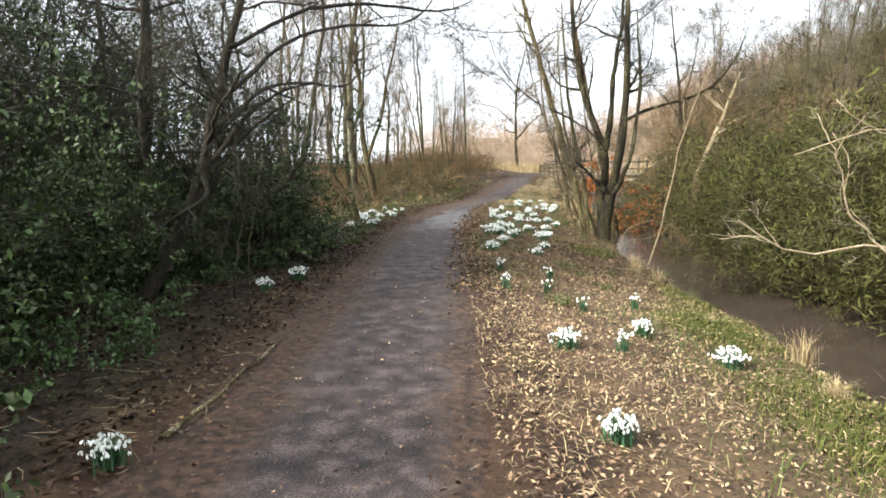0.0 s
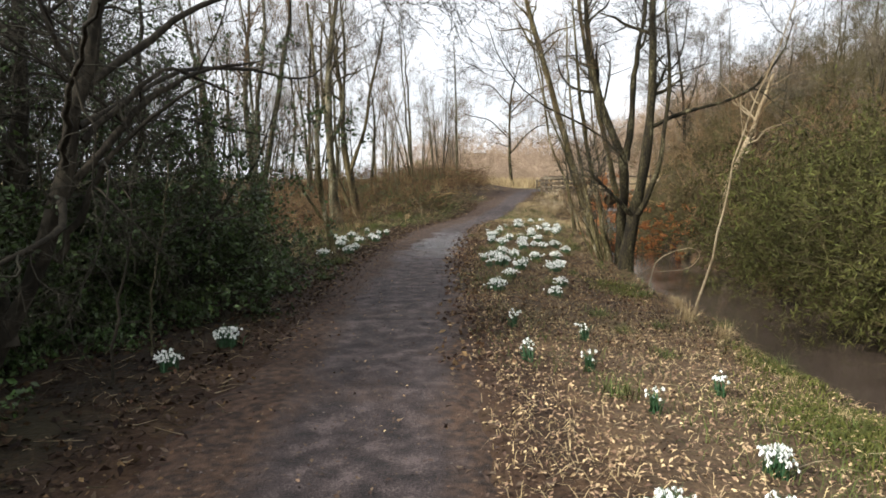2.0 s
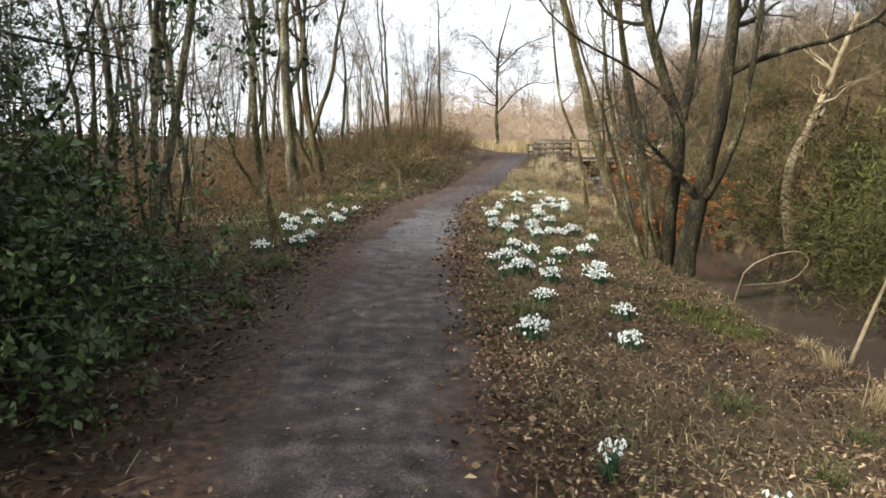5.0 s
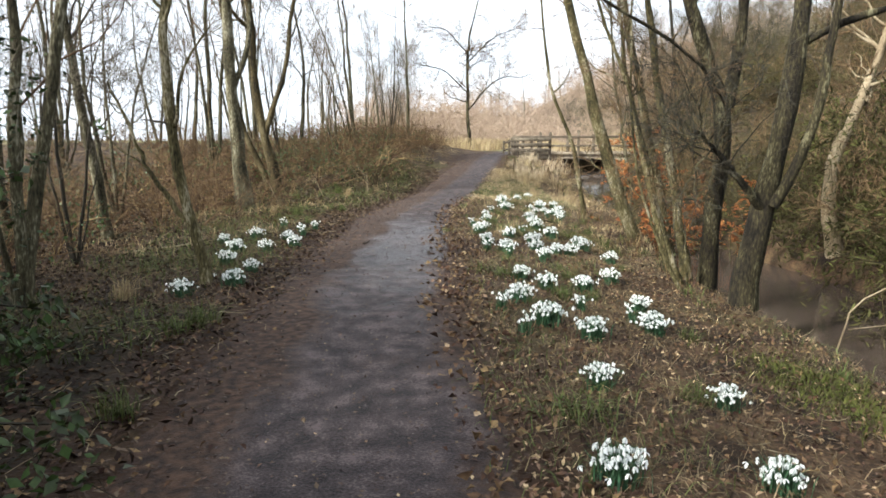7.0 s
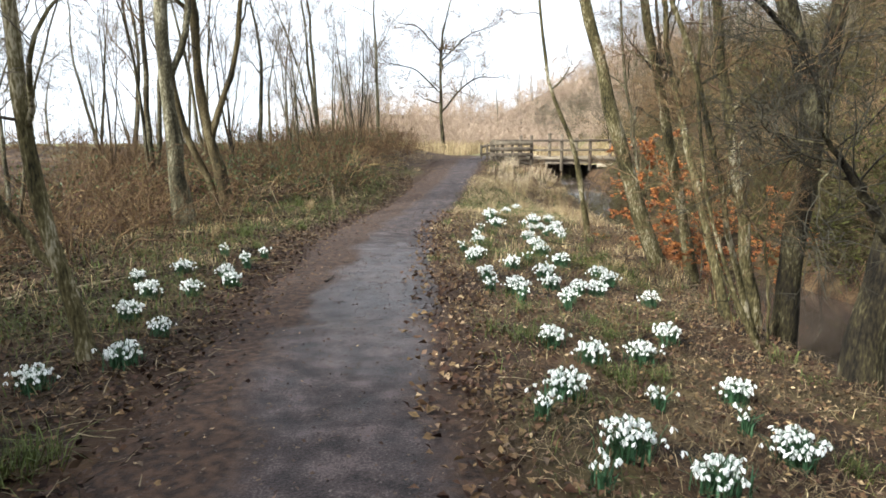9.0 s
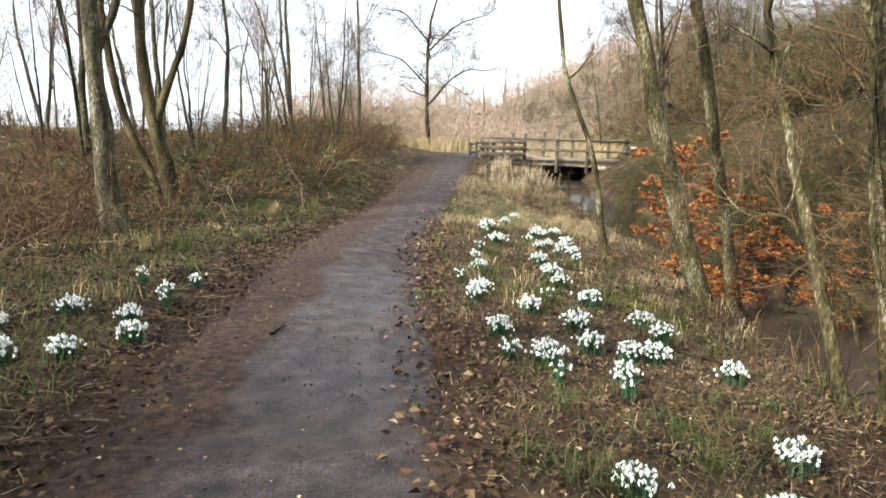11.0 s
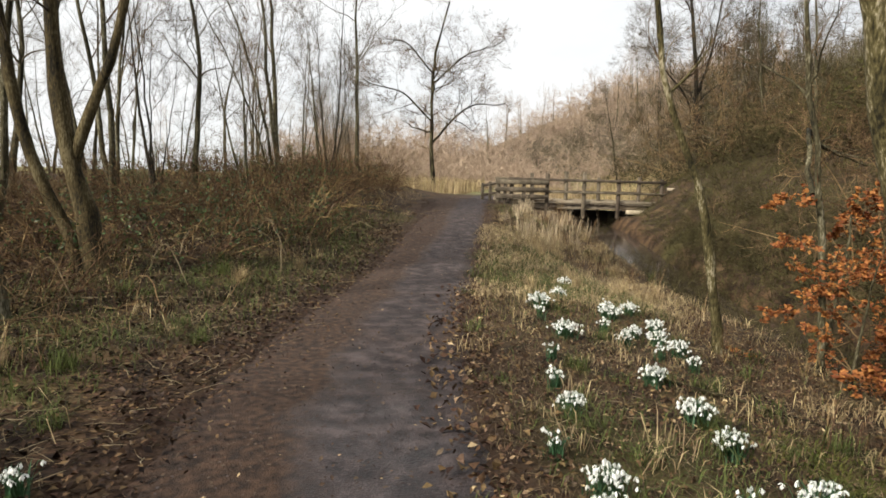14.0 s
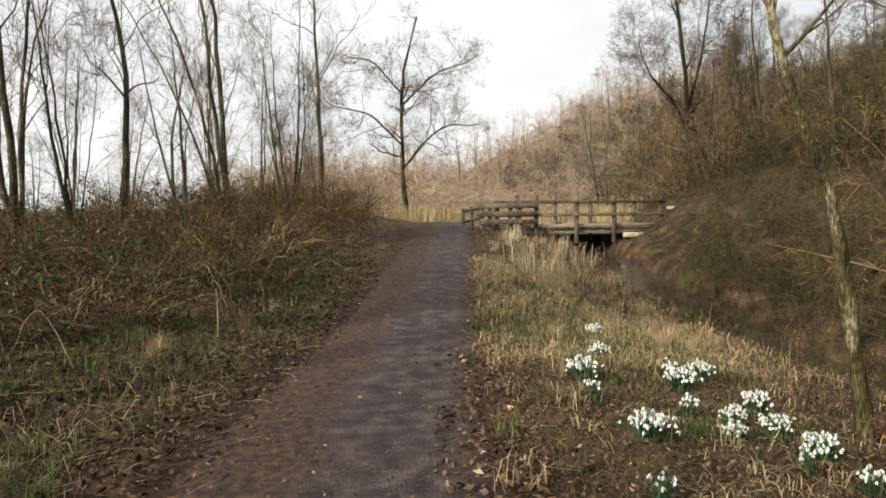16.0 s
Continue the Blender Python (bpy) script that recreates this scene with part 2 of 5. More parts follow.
class Geo:
    """Gathers points and faces, then becomes one mesh."""

    def __init__(self):
        self.v, self.f, self.n = [], [], 0

    def add(self, verts, *faces):
        self.v.append(np.asarray(verts, float).reshape(-1, 3))
        for f in faces:
            self.f.append(np.asarray(f, int) + self.n)
        self.n += len(self.v[-1])
        return self

    def mesh(self, name, mat, smooth=True):
        me = bpy.data.meshes.new(name)
        v = np.concatenate(self.v)
        sizes = np.concatenate([np.full(len(f), f.shape[1]) for f in self.f])
        loops = np.concatenate([f.ravel() for f in self.f])
        me.vertices.add(len(v))
        me.vertices.foreach_set("co", v.ravel())
        me.loops.add(len(loops))
        me.loops.foreach_set("vertex_index", loops)
        me.polygons.add(len(sizes))
        me.polygons.foreach_set("loop_start", np.concatenate([[0], np.cumsum(sizes)[:-1]]))
        me.update(calc_edges=True)
        me.validate()
        if smooth:
            me.shade_smooth()
        me.materials.append(mat)
        return me


def part(name, geo, mat, parent=None, label="", smooth=True):
    ob = new(name, geo.mesh(name, mat, smooth) if isinstance(geo, Geo) else geo)
    ob.parent = parent
    return tagged(ob, label)


def unit(a):
    return a / np.maximum(np.linalg.norm(a, axis=-1, keepdims=True), 1e-9)


def tubes(geo, P, R, sides):
    """Round, tapering rods along N lines of K points each."""
    N, K, _ = P.shape
    T = unit(np.gradient(P, axis=1))
    ref = np.cross(unit(P[:, -1] - P[:, 0]), UP + np.array([.01, .02, 0]))
    ref = unit(ref + 1e-6)[:, None, :]
    U = unit(ref - T * np.sum(ref * T, axis=2, keepdims=True))
    W = np.cross(T, U)
    a = np.arange(sides) * 2 * math.pi / sides
    ring = U[:, :, None, :] * np.cos(a)[:, None] + W[:, :, None, :] * np.sin(a)[:, None]
    V = P[:, :, None, :] + ring * R[:, :, None, None]
    k = (np.arange(N)[:, None, None] * K + np.arange(K - 1)[None, :, None]) * sides
    i, j = np.arange(sides), (np.arange(sides) + 1) % sides
    Q = np.stack([k + i, k + j, k + sides + j, k + sides + i], axis=-1).reshape(-1, 4)
    geo.add(V, Q)


def slivers(geo, rng, P, width):
    """The finest twigs: thin tapering splinters from each line's first point to its last."""
    a, b = P[:, 0], P[:, -1]
    s = unit(np.cross(b - a, rng.normal(size=a.shape))) * width
    k = np.arange(len(a))[:, None] * 3
    geo.add(np.stack([a - s, a + s, b], 1), k + (0, 1, 2))


def smoothed(points, count, rng, wobble):
    """A line through the points, resampled and slightly crooked."""
    p = np.array(points, float)
    s = np.concatenate([[0], np.cumsum(np.linalg.norm(np.diff(p, axis=0), axis=1))])
    u = np.linspace(0, s[-1], count)
    q = np.stack([np.interp(u, s, p[:, i]) for i in range(3)], 1)
    for _ in range(2):
        q[1:-1] = .25 * q[:-2] + .5 * q[1:-1] + .25 * q[2:]
    q[1:-1] += rng.normal(0, wobble, q[1:-1].shape) * (1, 1, .3)
    return q


def sprout(rng, P, R, n, length, angle, K, start=.3, up=.3, wob=.25, ratio=.55, tip=.25, rmin=.002):
    """n side shoots on each of the lines P."""
    N, KP, _ = P.shape
    who = np.repeat(np.arange(N), n)
    u = start + (1 - start) * rng.random(len(who)) ** .8
    f = u * (KP - 1)
    i = np.minimum(f.astype(int), KP - 2)
    w = (f - i)[:, None]
    origin = P[who, i] * (1 - w) + P[who, i + 1] * w
    tang = unit(P[who, i + 1] - P[who, i])
    r0 = np.maximum((R[who, i] * (1 - w[:, 0]) + R[who, i + 1] * w[:, 0]) * ratio * (.6 + .4 * rng.random(len(who))), rmin)
    side = unit(np.cross(tang, rng.normal(size=tang.shape)))
    ang = radians(angle) * (.65 + .7 * rng.random((len(who), 1)))
    d = unit(tang * np.cos(ang) + side * np.sin(ang))
    L = length * (.5 + rng.random(len(who))) * (1.15 - .6 * u)
    out = [origin]
    for _ in range(K - 1):
        d = unit(d + rng.normal(0, wob, d.shape) + UP * up / K)
        out.append(out[-1] + d * (L / (K - 1))[:, None])
    P2 = np.stack(out, 1)
    R2 = r0[:, None] * np.linspace(1, tip, K)[None]
    return P2, np.maximum(R2, rmin * .7)


def leaves(geo, rng, pos, size, flat=0.0, long=1.6, fold=.25):
    """Small folded leaves at the places given."""
    n = len(pos)
    d = unit(rng.normal(size=(n, 3)) * (1, 1, 1 - flat))
    s = unit(np.cross(d, unit(rng.normal(size=(n, 3)) * (1 - flat, 1 - flat, 1) + UP * flat * 2)))
    nn = np.cross(s, d)
    L = (size * (.6 + .8 * rng.random(n)))[:, None]
    a, b = pos - d * L * .5, pos + d * L * .5
    w = L / long * .5
    lift = nn * L * fold * (rng.random((n, 1)) - .2)
    V = np.stack([a, pos + s * w + lift, b, pos - s * w + lift], 1)
    k = np.arange(n)[:, None] * 4
    geo.add(V, np.concatenate([k + (0, 1, 2), k + (0, 2, 3)]))


def blades(geo, rng, pos, height, width, lean=.4, droop=.3):
    """Grass blades: a bent strip that ends in a point."""
    n = len(pos)
    a = rng.random(n) * 2 * math.pi
    d = np.stack([np.cos(a), np.sin(a), np.zeros(n)], 1)
    s = np.stack([-np.sin(a), np.cos(a), np.zeros(n)], 1)
    h = (height * (.5 + .9 * rng.random(n)))[:, None]
    le = (lean * (.3 + 1.2 * rng.random(n)))[:, None]
    w = (width * (.7 + .6 * rng.random(n)))[:, None]
    mid = pos + UP * h * .6 + d * h * le * .4
    top = pos + UP * h * (1 - droop * le) + d * h * le * 1.3
    V = np.stack([pos - s * w, pos + s * w, mid + s * w * .8, mid - s * w * .8, top], 1)
    k = np.arange(n)[:, None] * 5
    geo.add(V, k + (0, 1, 2, 3), k + (3, 2, 4))


def box(geo, lo, hi, bevel=.006):
    """A block with its edges broken."""
    lo, hi = np.array(lo, float), np.array(hi, float)
    bm = bmesh.new()
    bmesh.ops.create_cube(bm, size=1)
    for v in bm.verts:
        v.co = Vector((lo + hi) / 2 + np.array(v.co) * (hi - lo))
    bmesh.ops.bevel(bm, geom=bm.edges[:], offset=bevel, segments=1, affect="EDGES")
    bm.verts.index_update()
    co = [tuple(v.co) for v in bm.verts]
    by = {}
    for f in bm.faces:
        by.setdefault(len(f.verts), []).append([v.index for v in f.verts])
    geo.add(co, *by.values())
    bm.free()
    return geo


# ---- the lie of the land ----
PATH_Y = (-60, 0, 5, 8, 12.5, 15.5, 19, 22, 24, 27, 30, 33, 36, 40, 46, 60, 90, 900)
PATH_X = (-1.5, -.8, -.7, -.63, -.5, -.42, -.12, .25, .62, 1.4, 2.25, 3.1, 3.95, 5.0, 7.0, 12, 22, 140)
STREAM_Y = (-60, 0, 10, 17, 21, 26, 32, 40, 46, 60, 100, 900)
STREAM_X = (4.6, 5.0, 5.2, 5.65, 6.1, 7.0, 7.9, 9.5, 13.0, 16, 19, 160)


def ease(a, b, v):
    u = np.clip((np.asarray(v, float) - a) / (b - a), 0, 1)
    return u * u * (3 - 2 * u)


def rough_noise(x, y, scale, seed):
    """Cheap smooth unevenness from a few crossed waves."""
    rng, out = np.random.default_rng(seed), 0
    for _ in range(7):
        a, f, p = rng.random() * 6.28, scale * (.6 + 1.2 * rng.random()), rng.random() * 6.28
        out = out + np.sin((x * math.cos(a) + y * math.sin(a)) * f + p)
    return out / 4


def base(y):
    return .85 * ease(27, 40, y)


def height(x, y):
    x, y = np.asarray(x, float), np.asarray(y, float)
    px, sx = np.interp(y, PATH_Y, PATH_X), np.interp(y, STREAM_Y, STREAM_X)
    d, s = x - px, (x - sx) * (1 + .7 * ease(18, 25, y))
    h = -.3 * ease(1.2, np.maximum(sx - px - 1.6, 1.5), d)
    h = h - .85 * ease(-1.72, -1.36, s + .12 * rough_noise(x, y, 2.2, 5))
    h = h + .75 * ease(1.1, 2.0, s) + .3 * np.maximum(s - 1.6, 0) * ease(1.2, 6, s)
    h = np.where(h > 6, 6 + 7 * (1 - np.exp(-(h - 6) / 7)), h)
    h = h + .45 * ease(1.6, 4.0, -d) * ease(24, 30, y) * (1 - ease(44, 52, y))
    off = ease(.9, 2.2, np.abs(d))
    h = h + off * (.035 * rough_noise(x, y, 1.7, 1) + .018 * rough_noise(x, y, 6, 2)) + .3 * ease(6, 30, np.abs(d)) * rough_noise(x, y, .3, 3) + 1.1 * ease(60, 100, y) * ease(-14, 4, x) * rough_noise(x, y, .07, 6)
    return h + base(y) + 4.5 * ease(55, 130, y) * ease(-14, 4, x)


def ground_at(p):
    """The points p (x, y) laid on the ground."""
    p = np.asarray(p, float)
    return np.column_stack([p[:, 0], p[:, 1], height(p[:, 0], p[:, 1])])


def sheet(geo, X, Y, Z):
    r, c = X.shape
    k = (np.arange(r - 1)[:, None] * c + np.arange(c - 1)[None]).ravel()[:, None]
    geo.add(np.stack([X, Y, Z], -1), k + (0, 1, c + 1, c))


far = np.cumsum(1.22 ** np.arange(1, 26) * .16)
gx = np.concatenate([-9 - far[::-1] * 2.2, np.arange(-9, 13, .15), 13 + far * 2.2])
gy = np.concatenate([-3 - far[::-1], np.arange(-3, 44, .16), 44 + far * 2.6])
GX, GY = np.meshgrid(gx, gy)
GZ = height(GX, GY) - .06 * (1 - ease(.75, 1.25, np.abs(GX - np.interp(GY, PATH_Y, PATH_X))))
g = Geo()
sheet(g, GX, GY, GZ)
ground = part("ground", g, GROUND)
tagged(ground, "brown leaf-littered woodland ground with moss patches", "ground", kind="structure")
OFF = (GX - np.interp(GY, STREAM_Y, STREAM_X)) * (1 + .7 * ease(18, 25, GY)) + .12 * rough_noise(GX, GY, 2.2, 5)
for zone, value in (("pasture", np.maximum(np.maximum(ease(14, 22, -GX) * ease(5, 25, GY), ease(2, 10, -GX) * ease(48, 56, GY)), ease(47, 52, GY) * (1 - ease(60, 75, GY)))),
                    ("slope", ease(1.5, 4, GX - np.interp(GY, STREAM_Y, STREAM_X))),
                    ("trodden", 1.3 - 1.3 * ease(.9, 1.75, np.abs(GX - np.interp(GY, PATH_Y, PATH_X)) + .15 * rough_noise(GX, GY, 2.1, 41) + ease(44, 48, GY))),
                    # near-black colour left of the path, painted for the shade below the trees
                    ("tree_shade", ease(.8, 1.8, np.interp(GY, PATH_Y, PATH_X) - GX) * (1 - ease(13, 18, GY))),
                    ("cut", ease(-1.72, -1.5, OFF) * (1 - ease(.9, 1.5, OFF)) * 1.3),
                    ("bank", ease(1.3, 2.2, GX - np.interp(GY, PATH_Y, PATH_X)) * ease(1.2, 1.6, np.interp(GY, STREAM_Y, STREAM_X) - GX) * (1 - ease(9, 13, GY) * (1 - ease(24, 28, GY))))):
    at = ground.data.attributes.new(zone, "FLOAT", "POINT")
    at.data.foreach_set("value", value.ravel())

# the trodden path, a little proud of the soil below it
py = np.arange(-4, 47, .09)
across = np.linspace(-1, 1, 41)
PXX, PYY = np.meshgrid(across, py)
PW = np.interp(PYY, PATH_Y, PATH_X) + PXX * (1.5 - .3 * ease(22, 32, PYY) + .1 * rough_noise(PYY, PXX * 0 + 3, 1.3, 8))
side = np.abs(PXX) + .05 * rough_noise(PYY, np.sign(PXX) * 5, 1.6, 9)
PZ = np.interp(PYY, PYY[:, 0], base(py)) - .012 + .014 * rough_noise(PW, PYY, 2.5, 11) + .003 * rough_noise(PW, PYY, 11, 12) - .11 * ease(.5, 1, side)
PZ = PZ + ease(.45, .7, np.abs(PXX)) * (.014 * rough_noise(PW, PYY, 7, 14) + .01 * rough_noise(PW, PYY, 19, 15))
g = Geo()
sheet(g, PW, PYY, PZ)
footpath = part("path", g, MUD)
at = footpath.data.attributes.new("edge", "FLOAT", "POINT")
at.data.foreach_set("value", ease(.18, .62, np.abs(PXX - .12 - .16 * ease(14, 22, PYY) + .09 * rough_noise(PW, PYY, 1.1, 44))).ravel())
tagged(footpath, "trodden dark mud footpath with a wet shiny stretch", "path", kind="structure")

# the stream
sy = np.concatenate([np.arange(-20, 60, .5)])
SXX, SYY = np.meshgrid(np.linspace(-1, 1, 9), sy)
SXX = SXX * (1.75 - .72 * ease(18, 25, SYY))
g = Geo()
sheet(g, np.interp(SYY, STREAM_Y, STREAM_X) + SXX, SYY, base(SYY) - .82 + 0 * SXX)
tagged(part("water", g, WATER), "murky brown shallow stream below the bank", "stream", kind="structure")

# ---- trees ----
def line_of(points, rng, grow=0.0, count=16, wobble=.012):
    """A stem through the points, carried on upwards by grow metres."""
    p = [np.array(q, float) for q in points]
    d = unit(p[-1] - p[-2])
    for k in range(3):
        if grow:
            d = unit(d + UP * .35 + rng.normal(0, .12, 3))
            p.append(p[-1] + d * grow / 3)
    p[0] = p[0] - UP * .15
    return smoothed(p, count, rng, wobble)


def clear(P):
    """Which of the lines keep out of the walkway."""
    x = P[..., 0] - np.interp(P[..., 1], PATH_Y, PATH_X)
    return ~np.any((np.abs(x) < 1.25) & (P[..., 2] < 2.75), axis=1)


def tree(label, stems, bark, twig, seed, grow=3.0, limbs=6, shoots=7, twigs=6, limb_len=1.6, spread=50, up=.5, start=.35, flare=1.35, category="tree", tips=0, fine_width=.0024):
    """A bare tree: stems (points, radius), each with limbs, shoots and twigs."""
    rng = np.random.default_rng(seed)
    x, y, z = stems[0][0][0]
    thing = tagged(new("tree"), label, category)
    thing.location = (x, y, z)
    here = np.array((x, y, z))
    crown = Geo()
    for n, (points, r) in enumerate(stems):
        P = line_of(points, rng, 0 if points[-1][2] < 2.7 else grow * (1 if n == 0 else .8)) - here
        R = r * np.linspace(1, .22, len(P)) ** .8 * (1 + rng.normal(0, .08, len(P)))
        if abs(P[0][2]) < .5:
            R[:3] *= (flare, (flare + 1) / 2, 1.05)
        g = Geo()
        tubes(g, P[None], R[None], 10)
        part("trunk" if n == 0 else "stem", g, bark, thing)
        k = max(2, limbs - n // 2)
        LP, LR = sprout(rng, P[None], R[None], k, limb_len, spread, 8, start, up, .22, .6, .3, .006)
        ok = clear(LP + here)
        LP, LR = LP[ok], LR[ok]
        for j in range(len(LP)):
            g = Geo()
            tubes(g, LP[j:j + 1], LR[j:j + 1], 6)
            part("limb", g, bark, thing)
        main = sprout(rng, P[None], R[None], shoots, limb_len * .6, spread, 6, start, up, .25, .3, .3, .004)
        ok = clear(main[0] + here)
        main = main[0][ok], main[1][ok]
        tubes(crown, *main, 4)
        SP, SR = sprout(rng, LP, LR, shoots, limb_len * .5, 48, 6, .2, up * .7, .25, .5, .3, .004)
        ok = clear(SP + here)
        SP, SR = SP[ok], SR[ok]
        tubes(crown, SP, SR, 4)
        TP, TR = sprout(rng, np.concatenate([SP, main[0]]), np.concatenate([SR, main[1]]), twigs, limb_len * .27, 45, 4, .15, .2, .25, .5, .4, .0022)
        ok = clear(TP + here)
        TP, TR = TP[ok], TR[ok]
        tubes(crown, TP, TR, 3)
        fine = sprout(rng, TP, TR, 3 + tips, limb_len * .2, 40, 2, .1, .15, .2, .6, .5, .002)
        slivers(crown, rng, fine[0][clear(fine[0] + here)], fine_width)
    tagged(part("twigwork", crown, twig, thing), kind="stuff")
    return thing


# multi-stemmed alder at the stream's edge
tree("mossy multi-stemmed bare alder at the stream's edge",
     [([(3.94, 16.15, -.35), (3.96, 16.1, .3), (4.03, 16.1, .98), (4.23, 16.1, 1.44), (4.32, 16.1, 2.09), (4.34, 16.1, 2.9), (4.36, 16.15, 3.9)], .135),
      ([(4.02, 16.05, .95), (3.6, 15.9, 1.18), (3.3, 15.8, 1.46), (3.06, 15.7, 1.64)], .05),
      ([(4.1, 16.0, .98), (4.33, 15.9, 1.36), (4.53, 15.9, 1.89), (4.5, 15.9, 2.31), (4.59, 15.9, 2.8)], .06),
      ([(4.31, 16.1, 2.7), (4.9, 16.0, 2.88), (5.75, 16.0, 3.04)], .045),
      ([(4.19, 17.5, -.4), (4.16, 17.4, .6), (4.2, 17.3, 1.4), (4.2, 17.25, 2.1), (3.76, 17.2, 2.6), (3.49, 17.2, 3.5)], .125),
      ([(4.2, 17.25, 2.1), (4.26, 17.2, 2.7), (4.3, 17.2, 3.6)], .085),
      ([(4.18, 17.2, 2.0), (3.7, 16.8, 2.35), (3.0, 16.5, 2.7), (2.3, 16.3, 2.95)], .025)],
     BARK_BROWN, TWIG_DARK, 11, grow=2.8, limbs=8, shoots=9, limb_len=1.5, start=.5, flare=1.25)
tree("slender mossy alder stems in a leaning group",
     [([(4.0, 17.65, -.25), (3.69, 17.6, 1.09), (3.38, 17.6, 2.42), (3.21, 17.6, 3.52)], .062),
      ([(3.75, 17.2, -.25), (3.17, 17.0, .85), (2.92, 16.9, 1.86), (2.45, 16.9, 2.75), (2.1, 16.9, 4.1)], .03),
      ([(3.85, 17.9, -.25), (3.6, 18.3, 1.2), (3.4, 18.6, 2.3), (3.2, 18.6, 3.6)], .048),
      ([(3.6, 16.9, -.25), (3.0, 16.9, .7), (2.8, 16.9, 1.7), (2.75, 16.9, 3.0)], .02),
      ([(3.7, 17.0, -.25), (3.45, 16.8, .8), (3.3, 16.7, 1.5)], .014),
      ([(3.75, 17.3, -.25), (3.3, 17.5, .7), (2.9, 17.6, 1.2)], .014)],
     BARK_MOSS, TWIG_BROWN, 12, grow=2.2, limbs=6, shoots=7, limb_len=1.1, start=.25)
# the pale crooked birch across the stream, and the thin leaning rod on the near bank
tree("crooked pale-barked tree across the stream",
     [([(7.75, 19.8, -.35), (7.5, 19.8, .35), (7.44, 19.8, .95), (7.7, 19.8, 1.75), (8.0, 19.8, 2.3), (8.2, 20.0, 2.75)], .12),
      ([(8.0, 19.8, 2.3), (8.35, 20.1, 2.6), (8.5, 20.3, 2.65)], .06)],
     BARK_PALE, TWIG_BROWN, 13, grow=1.6, limbs=6, limb_len=1.5, start=.55)
tree("thin pale sapling leaning over the stream",
     [([(3.75, 12.15, -.42), (4.05, 12.15, .5), (4.18, 12.15, 1.33), (4.33, 12.15, 2.15), (4.74, 12.15, 3.23), (4.99, 12.15, 3.82)], .018)],
     BARK_PALE, TWIG_BROWN, 14, grow=.6, limbs=3, shoots=3, twigs=3, limb_len=.6, start=.4, category="sapling")
g = Geo()
tubes(g, smoothed([(3.86, 14.5, -.45), (3.98, 14.5, .09), (4.3, 14.5, .26), (4.64, 14.5, .34), (4.84, 14.5, .21), (4.61, 14.5, -.07), (3.98, 14.5, -.12)], 26, np.random.default_rng(9), .006)[None], np.linspace(.008, .004, 26)[None], 6)
tagged(part("dead_stem", g, BARK_PALE), "pale looped dead stem hanging over the stream", "stem", "dead stems")
# two leaning trees further on, by the water
tree("leaning mossy tree with a bent base by the water",
     [([(4.85, 21.2, -.65), (4.15, 21.2, .85), (3.87, 21.2, 1.85), (3.61, 21.2, 2.7), (3.29, 21.2, 3.77)], .125)],
     BARK_MOSS, TWIG_BROWN, 15, grow=4.5, limbs=7, limb_len=1.6, start=.5)
tree("upright mossy tree beside the stream",
     [([(5.9, 22.2, -1.0), (5.53, 22.2, .65), (5.22, 22.2, 1.73), (4.94, 22.2, 2.93), (4.6, 22.2, 4.22)], .105)],
     BARK_MOSS, TWIG_BROWN, 16, grow=4.5, limbs=7, limb_len=1.6, start=.5)
tree("slim grey sapling beside the stream",
     [([(5.6, 23.5, -1.0), (5.29, 23.5, 1.21), (5.08, 23.5, 2.3), (4.9, 23.5, 3.27)], .045),
      ([(5.2, 23.55, 1.7), (5.5, 24.1, 2.35), (5.8, 24.3, 2.1), (6.6, 24.4, 1.9)], .03)],
     BARK_GREY, TWIG_BROWN, 17, grow=2.5, limbs=5, limb_len=.9, category="sapling")
tree("wavy slender tree on the flower bank",
     [([(4.57, 24.05, -.28), (4.38, 24.05, .95), (4.29, 24.05, 1.5), (4.08, 24.05, 1.93), (3.71, 24.05, 2.42), (3.6, 24.05, 3.34)], .055)],
     BARK_MOSS, TWIG_BROWN, 18, grow=2.4, limbs=6, limb_len=1.1, start=.35)
# the dark tree beyond the bridge, and the lone one where the path ends
tree("dark bare tree on the slope beyond the footbridge",
     [([(14.97, 42, .9), (14.75, 42, 3.8), (14.7, 42, 5.5), (14.45, 42, 7.3), (14.2, 42, 9.0)], .12),
      ([(14.7, 42, 5.2), (15.3, 42.2, 6.6), (15.6, 42.2, 8.2)], .06),
      ([(14.72, 42, 4.4), (13.9, 41.8, 5.4), (13.1, 41.6, 5.9)], .045)],
     BARK_DARK, TWIG_GREY, 19, grow=2.0, limbs=12, shoots=9, twigs=7, limb_len=2.0, start=.15, tips=1, fine_width=.005)
tree("lone bare tree with wide crooked boughs beside the path",
     [([(5.55, 49.5, .8), (5.32, 49.5, 3.19), (5.31, 49.5, 5.69), (5.46, 49.5, 7.92), (5.99, 49.5, 9.43)], .11),
      ([(5.32, 49.5, 3.3), (6.6, 49.6, 4.7), (7.6, 49.6, 5.3), (8.6, 49.4, 5.1)], .06),
      ([(5.32, 49.4, 4.4), (3.9, 49.3, 5.6), (2.2, 49.4, 5.9)], .05),
      ([(5.35, 49.5, 6.2), (7.0, 49.7, 7.6), (8.6, 49.6, 8.1)], .05),
      ([(5.4, 49.5, 6.6), (4.0, 49.2, 7.9), (2.9, 49.4, 8.0)], .045)],
     BARK_BROWN, TWIG_BROWN, 20, grow=.5, limbs=15, shoots=9, twigs=5, limb_len=1.6, spread=65, up=.35, start=.12, tips=0, fine_width=.005)
